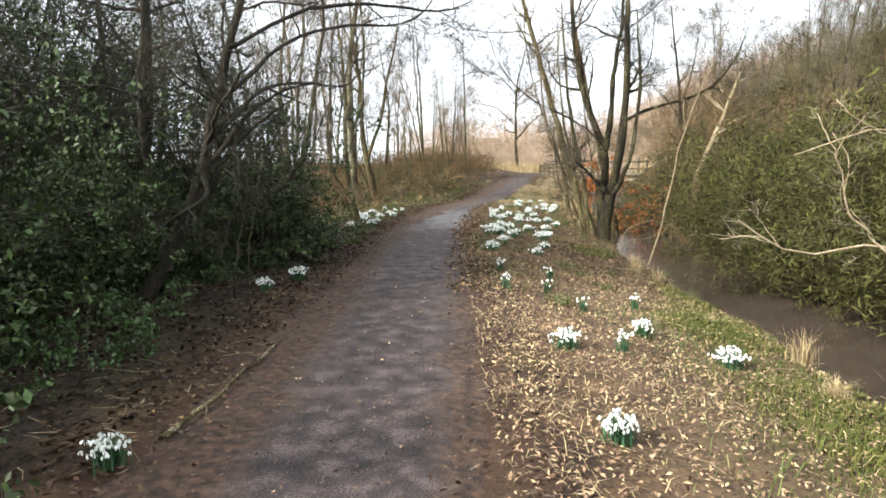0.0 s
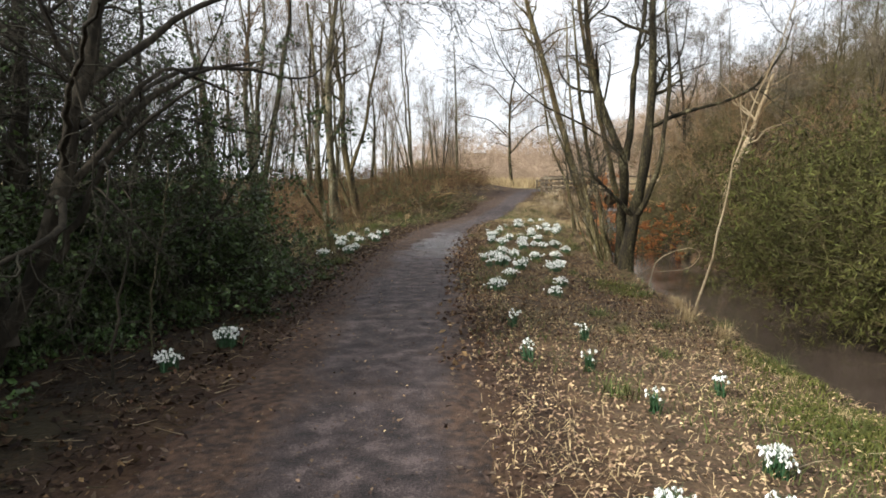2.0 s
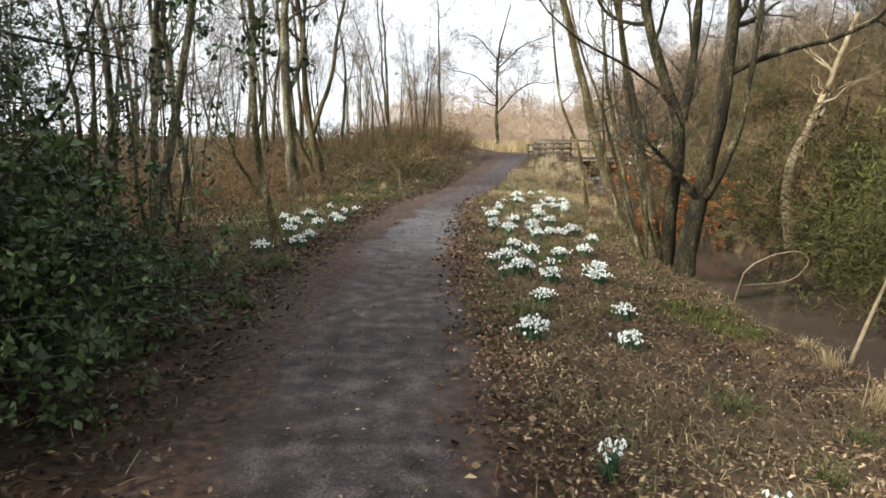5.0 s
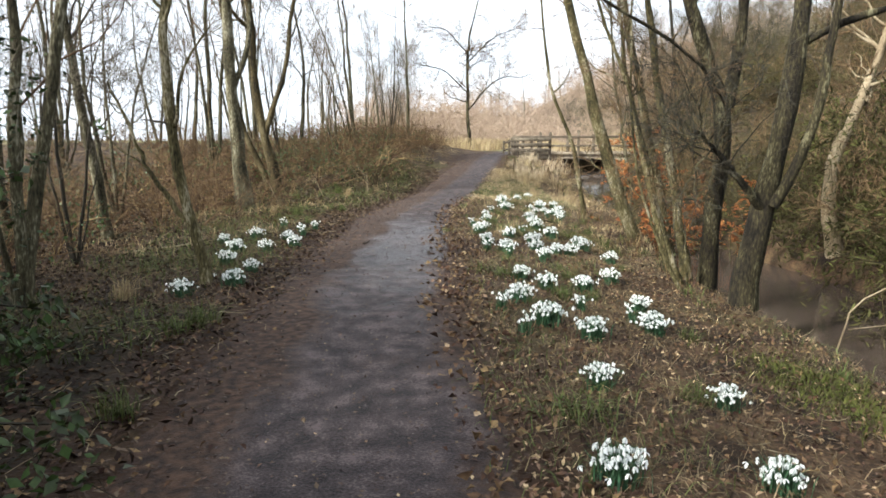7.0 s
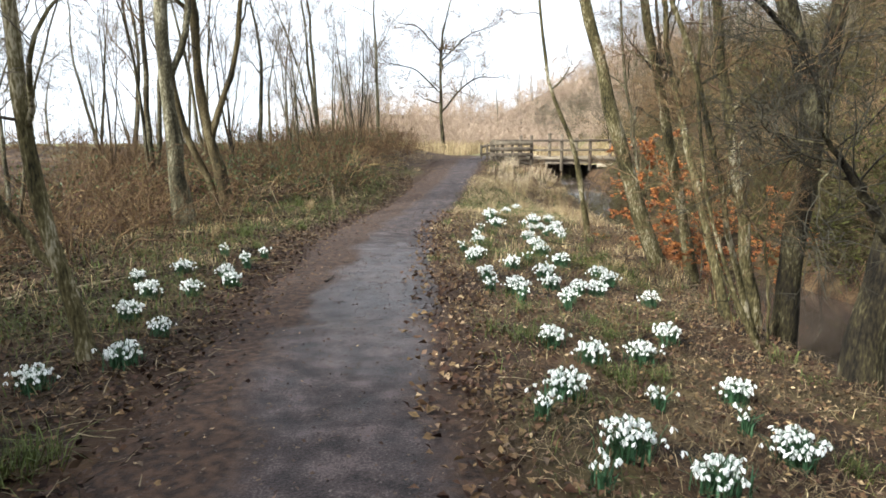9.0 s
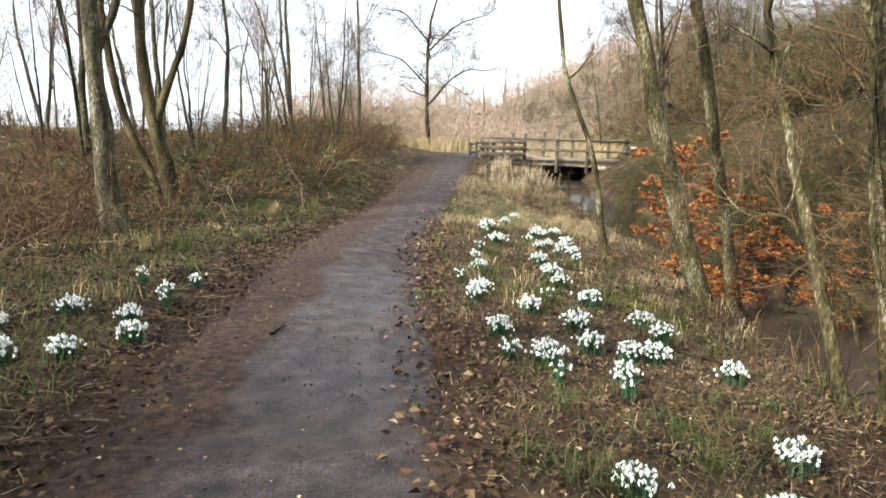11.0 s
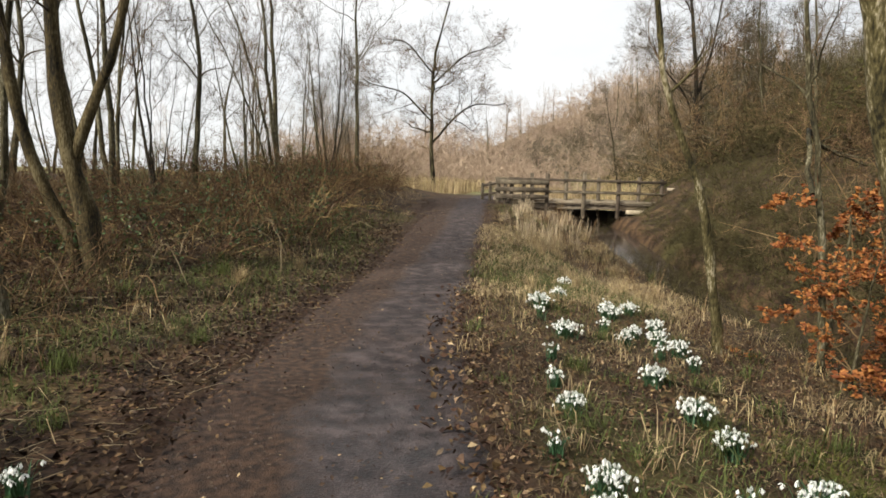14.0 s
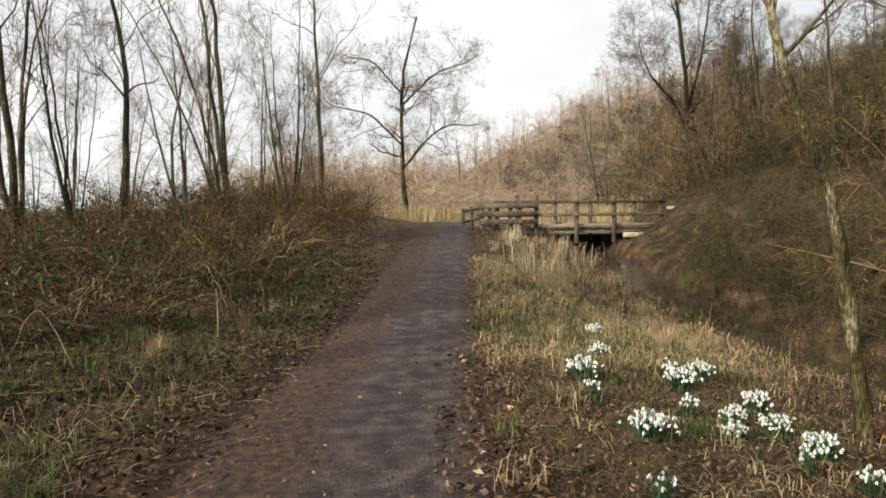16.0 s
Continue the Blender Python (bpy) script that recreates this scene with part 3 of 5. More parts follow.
# the trees on the other side of the path
tree("straight grey tree with a mossy foot beside the path",
     [([(-3.22, 24.8, -.02), (-3.3, 24.8, 1.09), (-3.38, 24.8, 2.35), (-3.43, 24.8, 3.36), (-3.44, 24.8, 4.34)], .165),
      ([(-3.4, 24.8, 2.7), (-3.0, 24.9, 3.5), (-2.9, 24.9, 4.6)], .07)],
     BARK_GREY, TWIG_GREY, 21, grow=4.5, limbs=8, limb_len=1.8, start=.35)
tree("forked leaning tree with orange-brown bark",
     [([(-2.7, 26.8, .1), (-2.88, 26.8, .91), (-3.1, 26.8, 1.88), (-3.23, 26.8, 2.98), (-3.23, 26.8, 4.46)], .14),
      ([(-2.85, 26.8, .1), (-3.18, 26.8, .91), (-3.56, 26.8, 1.68), (-3.76, 26.8, 2.7), (-3.89, 26.8, 4.25)], .09),
      ([(-3.05, 26.8, 1.7), (-2.75, 26.8, 2.58), (-2.41, 26.8, 3.2), (-2.3, 26.8, 4.38)], .08)],
     BARK_ORANGE, TWIG_GREY, 22, grow=3.5, limbs=6, limb_len=1.6, start=.4)
tree("leaning mossy sapling among the snowdrops",
     [([(-2.11, 16.7, -.05), (-2.18, 16.7, .48), (-2.34, 16.7, .91), (-2.4, 16.7, 1.48), (-2.41, 16.7, 2.18), (-2.42, 16.7, 2.99)], .07),
      ([(-2.25, 16.7, .75), (-2.7, 16.8, 1.2), (-3.1, 16.9, 2.2)], .035)],
     BARK_MOSS, TWIG_GREY, 23, grow=2.2, limbs=6, limb_len=1.1, start=.3)
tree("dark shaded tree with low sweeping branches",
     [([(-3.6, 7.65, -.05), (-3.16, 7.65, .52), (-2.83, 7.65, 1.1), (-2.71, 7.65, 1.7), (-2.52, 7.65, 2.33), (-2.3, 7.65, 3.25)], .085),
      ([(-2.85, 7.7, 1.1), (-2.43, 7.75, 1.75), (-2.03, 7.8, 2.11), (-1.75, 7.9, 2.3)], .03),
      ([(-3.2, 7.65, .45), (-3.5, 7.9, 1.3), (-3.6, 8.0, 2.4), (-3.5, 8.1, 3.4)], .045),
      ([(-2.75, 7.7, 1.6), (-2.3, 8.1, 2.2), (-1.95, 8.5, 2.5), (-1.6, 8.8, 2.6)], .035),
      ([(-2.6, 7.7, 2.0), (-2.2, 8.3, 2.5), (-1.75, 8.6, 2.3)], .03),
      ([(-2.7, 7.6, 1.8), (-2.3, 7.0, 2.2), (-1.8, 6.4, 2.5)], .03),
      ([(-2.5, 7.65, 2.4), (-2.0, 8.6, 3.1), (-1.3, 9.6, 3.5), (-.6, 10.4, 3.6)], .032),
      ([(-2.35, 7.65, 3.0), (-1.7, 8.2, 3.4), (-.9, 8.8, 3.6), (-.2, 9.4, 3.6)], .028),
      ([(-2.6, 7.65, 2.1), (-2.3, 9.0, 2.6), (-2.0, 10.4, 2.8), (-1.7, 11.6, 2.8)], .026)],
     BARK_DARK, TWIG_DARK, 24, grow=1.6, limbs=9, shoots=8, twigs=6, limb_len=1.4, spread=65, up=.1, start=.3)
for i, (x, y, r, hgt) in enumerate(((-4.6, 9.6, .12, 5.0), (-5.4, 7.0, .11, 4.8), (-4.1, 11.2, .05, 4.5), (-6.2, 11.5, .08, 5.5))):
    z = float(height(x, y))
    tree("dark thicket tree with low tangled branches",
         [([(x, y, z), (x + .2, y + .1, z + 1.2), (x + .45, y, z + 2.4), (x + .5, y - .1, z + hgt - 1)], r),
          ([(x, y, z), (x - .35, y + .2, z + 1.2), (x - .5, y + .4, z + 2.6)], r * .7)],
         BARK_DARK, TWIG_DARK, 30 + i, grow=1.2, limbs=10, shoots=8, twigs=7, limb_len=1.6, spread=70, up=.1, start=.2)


tree("thin grey sapling at the path's edge", [([(-2.45, 7.6, -.02), (-2.38, 7.6, .6), (-2.2, 7.6, 1.3), (-2.22, 7.6, 1.6)], .014)], BARK_DARK, TWIG_DARK, 41, grow=.8, limbs=4, shoots=3, twigs=3, limb_len=.6, category="sapling")
tree("thin pale sapling under the trees", [([(-2.52, 8.5, -.02), (-2.5, 8.5, .6), (-2.38, 8.5, 1.05), (-2.3, 8.5, 1.7)], .012)], BARK_GREY, TWIG_DARK, 42, grow=.6, limbs=4, shoots=3, twigs=3, limb_len=.5, category="sapling")


tree("pale dead branches leaning out from the stream bank",
     [([(4.7, 5.7, -.8), (4.3, 5.6, .4), (3.65, 5.5, 1.0), (3.05, 5.5, .74), (2.67, 5.5, .91), (2.45, 5.5, 1.1)], .022),
      ([(3.7, 5.5, .98), (3.35, 5.5, 1.15), (3.28, 5.5, 1.45), (3.22, 5.5, 1.68)], .012),
      ([(4.5, 5.65, .1), (4.3, 5.5, 1.3), (3.67, 5.5, 1.92), (2.88, 5.5, 1.63)], .018)],
     BARK_PALE, TWIG_HAZE, 43, grow=0, limbs=4, shoots=3, twigs=2, limb_len=.5, category="branch")


# ---- woodland behind ----
def plain_tree(label, seed, h, r, bark, twig, limbs, limb_len, start=.3, up=.9, spread=38, forks=1, tips=1):
    """A slim woodland tree at the origin: trunk and crown."""
    rng = np.random.default_rng(seed)
    thing = tagged(new("tree"), label, "tree", "bare woodland trees")
    crown, stems = Geo(), []
    for f in range(forks):
        a = rng.random() * 6.28
        lean = .05 + (.3 * f / forks if forks > 1 else 0)
        top = np.array([math.cos(a) * lean * h, math.sin(a) * lean * h, h * (1 - .08 * f)])
        mid = top * .5 + rng.normal(0, .03 * h, 3) * (1, 1, 0)
        P = smoothed([(0, 0, -.3), mid, top], 14, rng, .02)
        R = r * (1 - .2 * f) * np.linspace(1, .12, 14)
        R[0] *= 1.3
        stems.append((P, R))
        g = Geo()
        tubes(g, P[None], R[None], 8)
        part("trunk", g, bark, thing)
    P, R = np.stack([s[0] for s in stems]), np.stack([s[1] for s in stems])
    a = sprout(rng, P, R, limbs, limb_len, spread, 7, start, up, .24, .5, .25, .007)
    tubes(crown, *a, 4)
    b = sprout(rng, *a, 5 + 2 * tips, limb_len * .45, 42, 5, .2, up * .6, .22, .5, .3, .005)
    tubes(crown, *b, 3)
    c = sprout(rng, *b, 4 + tips, limb_len * .28, 38, 3, .15, .3, .2, .6, .5, .004)
    slivers(crown, rng, c[0], .0055)
    slivers(crown, rng, sprout(rng, *c, 3 + tips, limb_len * .24, 35, 2, .1, .25, .2, .7, .6, .0035)[0], .0032)
    tagged(part("crown", crown, twig, thing), kind="stuff")
    return thing


def spots(seed, count, xa, xb, ya, yb, keep, gap):
    """Random places, no two closer than gap."""
    rng, out = np.random.default_rng(seed), []
    for _ in range(count * 12):
        x, y = rng.uniform(xa, xb), rng.uniform(ya, yb)
        if keep(x, y) and all((x - a) ** 2 + (y - b) ** 2 > gap * gap for a, b in out):
            out.append((x, y))
            if len(out) == count:
                break
    return out


def plant(models, places, seed, lo=.8, hi=1.2, sink=0.0, tilt=4):
    """Copies of the models at the places, turned and scaled; the models themselves take the first ones."""
    rng = random.Random(seed)
    for i, (x, y) in enumerate(places):
        s = rng.uniform(lo, hi)
        m = pose(x, y, float(height(x, y)) - sink, rng.uniform(-tilt, tilt), rng.uniform(-tilt, tilt), rng.uniform(0, 360)) @ Matrix.Diagonal((s, s, s * rng.uniform(.9, 1.1), 1))
        if i < len(models) and models[i].matrix_basis == Matrix.Identity(4):
            models[i].matrix_basis = m
        else:
            copy_thing(models[i % len(models)], m)


def off_path(x, y):
    return x - np.interp(y, PATH_Y, PATH_X)


def off_stream(x, y):
    return x - np.interp(y, STREAM_Y, STREAM_X)


slim = [plain_tree("tall slim bare woodland tree", 101, 9.0, 0.111, BARK_GREY, TWIG_GREY, 14, 2.2, tips=0),
        plain_tree("three-stemmed bare woodland tree", 102, 8.5, 0.085, BARK_GREY, TWIG_GREY, 8, 2.0, .25, forks=3, tips=0),
        plain_tree("bare coppiced tree with fanning stems", 103, 8, 0.072, BARK_GREY, TWIG_BROWN, 7, 2.0, .2, forks=4, tips=0),
        plain_tree("bare coppiced tree with many thin stems", 104, 7, 0.058, BARK_DARK, TWIG_GREY, 6, 1.8, .2, forks=6, tips=0)]
row = [(-6.6, 33.5), (-5.2, 34.2), (-4.4, 33.2), (-3.7, 34.0), (-3.0, 34.8), (-1.6, 34.0), (-1.0, 36.5), (.4, 39.5), (1.4, 41.5), (-5.0, 22.0), (-4.7, 28.5), (-6.1, 30.0), (-5.6, 19.3), (-4.8, 16.3), (-3.5, 15.5), (-4.0, 17.8), (-4.5, 20.2), (-3.7, 14.2)]
row += spots(5, 24, -26, -5, 14, 62, lambda x, y: off_path(x, y) < -5 and (y > 26 or x < -7), 2.3)
row += spots(6, 10, -4, 2, 42, 60, lambda x, y: off_path(x, y) < -3.5, 1.6)
plant(slim, row, 3, .7, 1.15, 0, 7)
hill = [plain_tree("bare tree on the brown hillside", 111, 8, .09, BARK_BROWN, TWIG_GREY, 16, 2.4, start=.12, up=.6, spread=50),
        plain_tree("bare tree on the brown hillside", 112, 7, .08, BARK_BROWN, TWIG_OLIVE, 11, 2.2, start=.1, up=.6, spread=52, forks=3),
        plain_tree("slim grey tree on the hillside", 113, 8, .06, BARK_GREY, TWIG_GREY, 12, 1.3)]
plant(hill, spots(7, 100, 10, 44, 18, 84, lambda x, y: off_stream(x, y) > 4.5 and (x > 12 or y < 26), 2.0), 4, .5, 1.15, 0, 9)
plant(hill, spots(71, 32, 8.6, 24, 15, 58, lambda x, y: off_stream(x, y) > 2.6 and (x > 13.5 or y < 27), 1.9), 72, .75, 1.15, 0, 9)
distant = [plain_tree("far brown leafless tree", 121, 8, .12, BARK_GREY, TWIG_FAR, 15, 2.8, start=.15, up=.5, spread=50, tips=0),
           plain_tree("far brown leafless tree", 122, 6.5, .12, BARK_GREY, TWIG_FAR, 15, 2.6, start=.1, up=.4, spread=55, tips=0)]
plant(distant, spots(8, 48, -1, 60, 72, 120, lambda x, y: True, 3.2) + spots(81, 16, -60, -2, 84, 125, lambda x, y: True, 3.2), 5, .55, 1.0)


# ---- shrubs ----
def bush_lines(rng, roots, h, wide, stems, thick):
    """Arching stems from every root."""
    n = len(roots) * stems
    a = rng.random(n) * 6.28
    out = np.stack([np.cos(a), np.sin(a), 0 * a], 1)
    start = np.repeat(roots, stems, 0) + out * (rng.random((n, 1)) * wide * .35) - UP * .1
    d = unit(out * (.2 + .9 * rng.random((n, 1))) * wide / h + UP)
    L = h * (.6 + .5 * rng.random(n)) * np.repeat(.75 + .5 * rng.random(len(roots)), stems)
    pts = [start]
    for _ in range(5):
        d = unit(d + rng.normal(0, .2, d.shape) - UP * .16)
        pts.append(pts[-1] + d * (L / 5)[:, None])
    return np.stack(pts, 1), thick * (.6 + .8 * rng.random((n, 1))) * np.linspace(1, .3, 6)[None]


def shrub(label, seed, h, wide, twig, stems, shoots, fine, leaf=None, leaf_n=0, leaf_size=.05, thick=.012, group="scrub", width=.004, leaf_long=1.8):
    """A rounded bush of many arching stems, with leaves where it has them."""
    rng = np.random.default_rng(seed)
    thing = tagged(new("shrub"), label, "shrub", group)
    P, R = bush_lines(rng, np.zeros((1, 3)), h, wide, stems, thick)
    g = Geo()
    tubes(g, P, R, 4)
    tagged(part("stem_work", g, twig, thing), kind="stuff")
    g = Geo()
    b = sprout(rng, P, R, shoots, h * .34, 50, 4, .12, .15, .28, .55, .3, .003)
    tubes(g, *b, 3)
    c = sprout(rng, *b, fine, h * .18, 50, 3, .1, .1, .25, .6, .5, .0026)
    slivers(g, rng, c[0], width)
    slivers(g, rng, sprout(rng, *c, 2, h * .11, 50, 2, .1, .1, .25, .6, .5, .0026)[0], width * .8)
    tagged(part("twigwork", g, twig, thing), kind="stuff")
    if leaf_n:
        g = Geo()
        pool = np.concatenate([c[0][:, 1:].reshape(-1, 3), b[0][:, 2:].reshape(-1, 3)])
        pos = pool[rng.integers(0, len(pool), leaf_n)] + rng.normal(0, leaf_size * .7, (leaf_n, 3))
        leaves(g, rng, pos, np.full(leaf_n, leaf_size), 0, leaf_long)
        tagged(part("foliage", g, leaf, thing), kind="stuff")
    return thing


def thicket(name, label, places, seed, h, wide, twig, stems, shoots, fine, width, thick=.014):
    """Scrub that nobody could count, over many places, in one mesh."""
    rng = np.random.default_rng(seed)
    P, R = bush_lines(rng, ground_at(np.array(places)), h, wide, stems, thick)
    g = Geo()
    tubes(g, P, R, 3)
    b = sprout(rng, P, R, shoots, h * .36, 48, 3, .1, .2, .28, .55, .3, .004)
    tubes(g, *b, 3)
    slivers(g, rng, sprout(rng, *b, fine, h * .2, 48, 2, .05, .15, .25, .6, .5, .004)[0], width)
    ob = part(name, g, twig)
    return tagged(ob, label, "scrub", kind="stuff")


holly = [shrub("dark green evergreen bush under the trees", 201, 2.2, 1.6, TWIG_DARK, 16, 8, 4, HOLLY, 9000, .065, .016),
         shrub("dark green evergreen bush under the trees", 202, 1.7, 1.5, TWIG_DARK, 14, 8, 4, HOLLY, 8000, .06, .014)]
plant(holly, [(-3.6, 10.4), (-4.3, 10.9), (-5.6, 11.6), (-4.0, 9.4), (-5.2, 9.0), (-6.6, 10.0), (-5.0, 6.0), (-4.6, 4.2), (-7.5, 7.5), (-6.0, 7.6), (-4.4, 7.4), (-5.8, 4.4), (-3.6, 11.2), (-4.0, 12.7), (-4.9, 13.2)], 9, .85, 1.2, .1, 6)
canopy = [shrub("tall evergreen with dark drooping foliage, some added unseen for shade", 203, 4.6, 2.4, TWIG_DARK, 14, 9, 5, HOLLY, 15000, .065, .025)]
# those nearer than y 7 stand out of view, added to shade the path
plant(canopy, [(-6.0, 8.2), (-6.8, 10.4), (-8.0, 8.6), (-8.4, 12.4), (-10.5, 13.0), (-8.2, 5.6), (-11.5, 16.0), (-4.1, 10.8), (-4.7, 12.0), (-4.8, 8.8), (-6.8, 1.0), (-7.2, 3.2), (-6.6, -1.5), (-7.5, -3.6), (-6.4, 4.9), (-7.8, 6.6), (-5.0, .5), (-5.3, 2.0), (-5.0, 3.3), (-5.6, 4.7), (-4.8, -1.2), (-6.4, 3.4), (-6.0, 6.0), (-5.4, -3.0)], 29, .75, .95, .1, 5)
conifer = [shrub("tall dark evergreen at the wood's edge, some added unseen for shade", 204, 8.0, 2.6, TWIG_DARK, 16, 12, 6, HOLLY, 16000, .07, .045)]
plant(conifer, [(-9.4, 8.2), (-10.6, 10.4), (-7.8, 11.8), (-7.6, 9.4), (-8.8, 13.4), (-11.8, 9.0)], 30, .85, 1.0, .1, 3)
# unseen extra trees beside and behind the start, only there to block the sun
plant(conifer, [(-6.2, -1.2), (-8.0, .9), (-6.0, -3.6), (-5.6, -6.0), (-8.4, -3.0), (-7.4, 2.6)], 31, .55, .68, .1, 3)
ivy = [shrub("low ivy and bramble undergrowth", 205, .55, .9, TWIG_DARK, 18, 5, 3, IVY, 1500, .045, .006)]
plant(ivy, [(-2.9, 9.6), (-3.3, 10.6), (-3.2, 8.8), (-3.0, 11.6), (-3.6, 9.4), (-4.0, 8.3), (-3.1, 6.4), (-2.9, 5.2), (-3.5, 12.2), (-3.9, 11.2), (-3.4, 4.0)], 10, .8, 1.2, .05, 6)
olive = [shrub("dense olive-brown scrub on the stream bank", 211, 3.0, 2.4, TWIG_OLIVE, 34, 11, 8, OLIVE_LEAF, 24000, .095, .014, width=.005, leaf_long=6.0),
         shrub("dense olive-brown scrub on the stream bank", 212, 2.4, 2.2, TWIG_OLIVE, 32, 11, 8, OLIVE_LEAF, 21000, .095, .013, width=.005, leaf_long=6.0)]
spots_olive = [(8.0, 14.0), (7.9, 12.2), (7.8, 10.2), (7.8, 8.2), (7.7, 6.0), (8.6, 13.0), (8.6, 10.8), (8.4, 8.8), (8.6, 15.2), (9.8, 14.4), (8.5, 6.4), (10.0, 12.2), (7.7, 3.8), (10.4, 9.8), (8.5, 4.2), (10.0, 16.8), (11.6, 14.4), (9.4, 18.4), (12.0, 17.5), (11.6, 11.4), (10.6, 6.4), (7.5, 1.6)]
plant(olive, spots_olive, 12, .9, 1.3, .15, 9)
scrub = [shrub("leafless brown scrub on the hillside", 221, 2.0, 2.2, TWIG_OLIVE, 22, 9, 7, None, 0, .05, .012, width=.005),
         shrub("olive-tinged leafless scrub on the hillside", 222, 1.7, 2.0, TWIG_OLIVE, 22, 9, 7, OLIVE_LEAF, 900, .05, .012, width=.005),
         shrub("leafless reddish scrub on the hillside", 223, 1.8, 2.1, TWIG_RED, 22, 9, 7, None, 0, .05, .012, width=.005)]
places = spots(13, 95, 7.6, 17, 17, 42, lambda x, y: off_stream(x, y) > 1.9 and not (y > 27 and x < 14.5), 1.15)
plant(scrub, places, 14, .55, 1.7, .1, 10)
for i, (xa, xb, ya, yb, n, gap, h, twig) in enumerate(((14.5, 32, 14, 60, 130, 1.6, 2.2, TWIG_OLIVE), (15, 44, 40, 90, 150, 1.9, 2.6, TWIG_HAZE), (14, 40, 26, 80, 100, 2.2, 2.4, TWIG_OLIVE))):
    thicket("hillside_scrub", "tangled leafless brown scrub covering the hillside", spots(40 + i, n, xa, xb, ya, yb, lambda x, y: off_stream(x, y) > 3, gap), 50 + i, h, 2.2, twig, 16, 6, 6, .008)
brown = [shrub("tangled reddish-brown bramble thicket", 231, 1.2, 1.8, BRAMBLE, 40, 4, 3, IVY, 130, .045, .0095, "bramble thicket"),
         shrub("tangled brown twiggy thicket edge", 232, 1.4, 1.6, TWIG_BROWN, 30, 5, 3, LITTER_BROWN, 120, .04, .009, "bramble thicket"),
         shrub("dull green-brown bramble thicket with leaves", 233, 1.0, 1.8, BRAMBLE, 34, 4, 2, IVY, 600, .05, .009, "bramble thicket")]
places = spots(15, 78, -9, 3.4, 28, 47, lambda x, y: -9.5 < off_path(x, y) < -2.7, .85)
places += spots(16, 46, -13, -3.2, 16.5, 28, lambda x, y: off_path(x, y) < -3.9, 1.1)
plant(brown, places, 17, .75, 1.2, .08, 8)
thicket("far_scrub", "reddish-brown leafless scrub beyond the clearing, paled for haze", spots(18, 110, -3, 32, 56, 72, lambda x, y: True, 1.7), 60, 2.8, 2.8, TWIG_FAR, 14, 6, 6, .011, .016)
thicket("far_scrub", "brown leafless scrub along the skyline, paled for haze", spots(17, 80, -2, 50, 72, 110, lambda x, y: True, 2.8), 62, 5.0, 4.2, TWIG_FAR, 15, 7, 7, .018, .025)
thicket("far_scrub", "grey-brown leafless scrub beyond the trees", spots(19, 60, -36, -8, 26, 75, lambda x, y: off_path(x, y) < -9, 2.2), 61, 1.3, 2.2, TWIG_BROWN, 14, 6, 5, .009, .015)
thicket("slope_brush", "low tangled brown brush on the slope by the bridge", spots(65, 130, 9, 16, 25, 40, lambda x, y: off_stream(x, y) > 1.4 and (y < 37 or x > 12.5), .75), 66, .9, 1.1, TWIG_OLIVE, 13, 5, 4, .006, .007)
thicket("bank_brush", "low brown bracken and dead stems along the stream", spots(63, 120, 5, 13, 24, 34, lambda x, y: -.9 < off_stream(x, y) < 3.4, .45), 64, .95, .9, TWIG_OLIVE, 13, 5, 4, .005, .006)


def beech(label, seed, h, boughs):
    """A young beech that keeps its withered leaves on level boughs."""
    rng = np.random.default_rng(seed)
    thing = tagged(new("beech_sapling"), label, "sapling", "young beeches")
    P = smoothed([(0, 0, -.2), (.1, .05, h * .5), (.05, .1, h)], 12, rng, .015)[None]
    R = np.linspace(.028, .006, 12)[None]
    g = Geo()
    tubes(g, P, R, 6)
    part("trunk", g, BARK_GREY, thing)
    a = sprout(rng, P, R, boughs, 1.1, 80, 7, .12, -.05, .12, .5, .3, .005)
    b = sprout(rng, *a, 6, .32, 45, 4, .2, 0, .15, .6, .4, .003)
    g = Geo()
    tubes(g, *a, 4)
    tubes(g, *b, 3)
    tagged(part("boughwork", g, TWIG_BROWN, thing), kind="stuff")
    pool = np.concatenate([b[0][:, 1:].reshape(-1, 3), a[0][:, 4:].reshape(-1, 3)])
    n = 190 * boughs
    g = Geo()
    leaves(g, rng, pool[rng.integers(0, len(pool), n)] + rng.normal(0, .03, (n, 3)) * (1, 1, .5), np.full(n, .07), .5, 1.7)
    tagged(part("foliage", g, BEECH, thing), kind="stuff")
    return thing


young = [beech("young beech with rust-orange withered leaves", 241, 2.4, 12), beech("young beech with rust-orange withered leaves", 242, 1.9, 9)]
plant(young, [(5.3, 23.4), (5.9, 24.1), (5.1, 22.7), (6.4, 23.0), (6.0, 22.3), (6.9, 23.6), (6.7, 21.4), (7.6, 22.6), (7.4, 24.4)], 20, .6, .95, 0, 8)

# ---- footbridge ----
bridge = tagged(new("footbridge"), "weathered wooden footbridge with post-and-rail sides", "bridge")
bridge.location = (9.2, 40.0, .85)


def plank(name, lo, hi, mat=TIMBER, parent=bridge, bevel=.008):
    return part(name, box(Geo(), lo, hi, bevel), mat, parent, smooth=False)


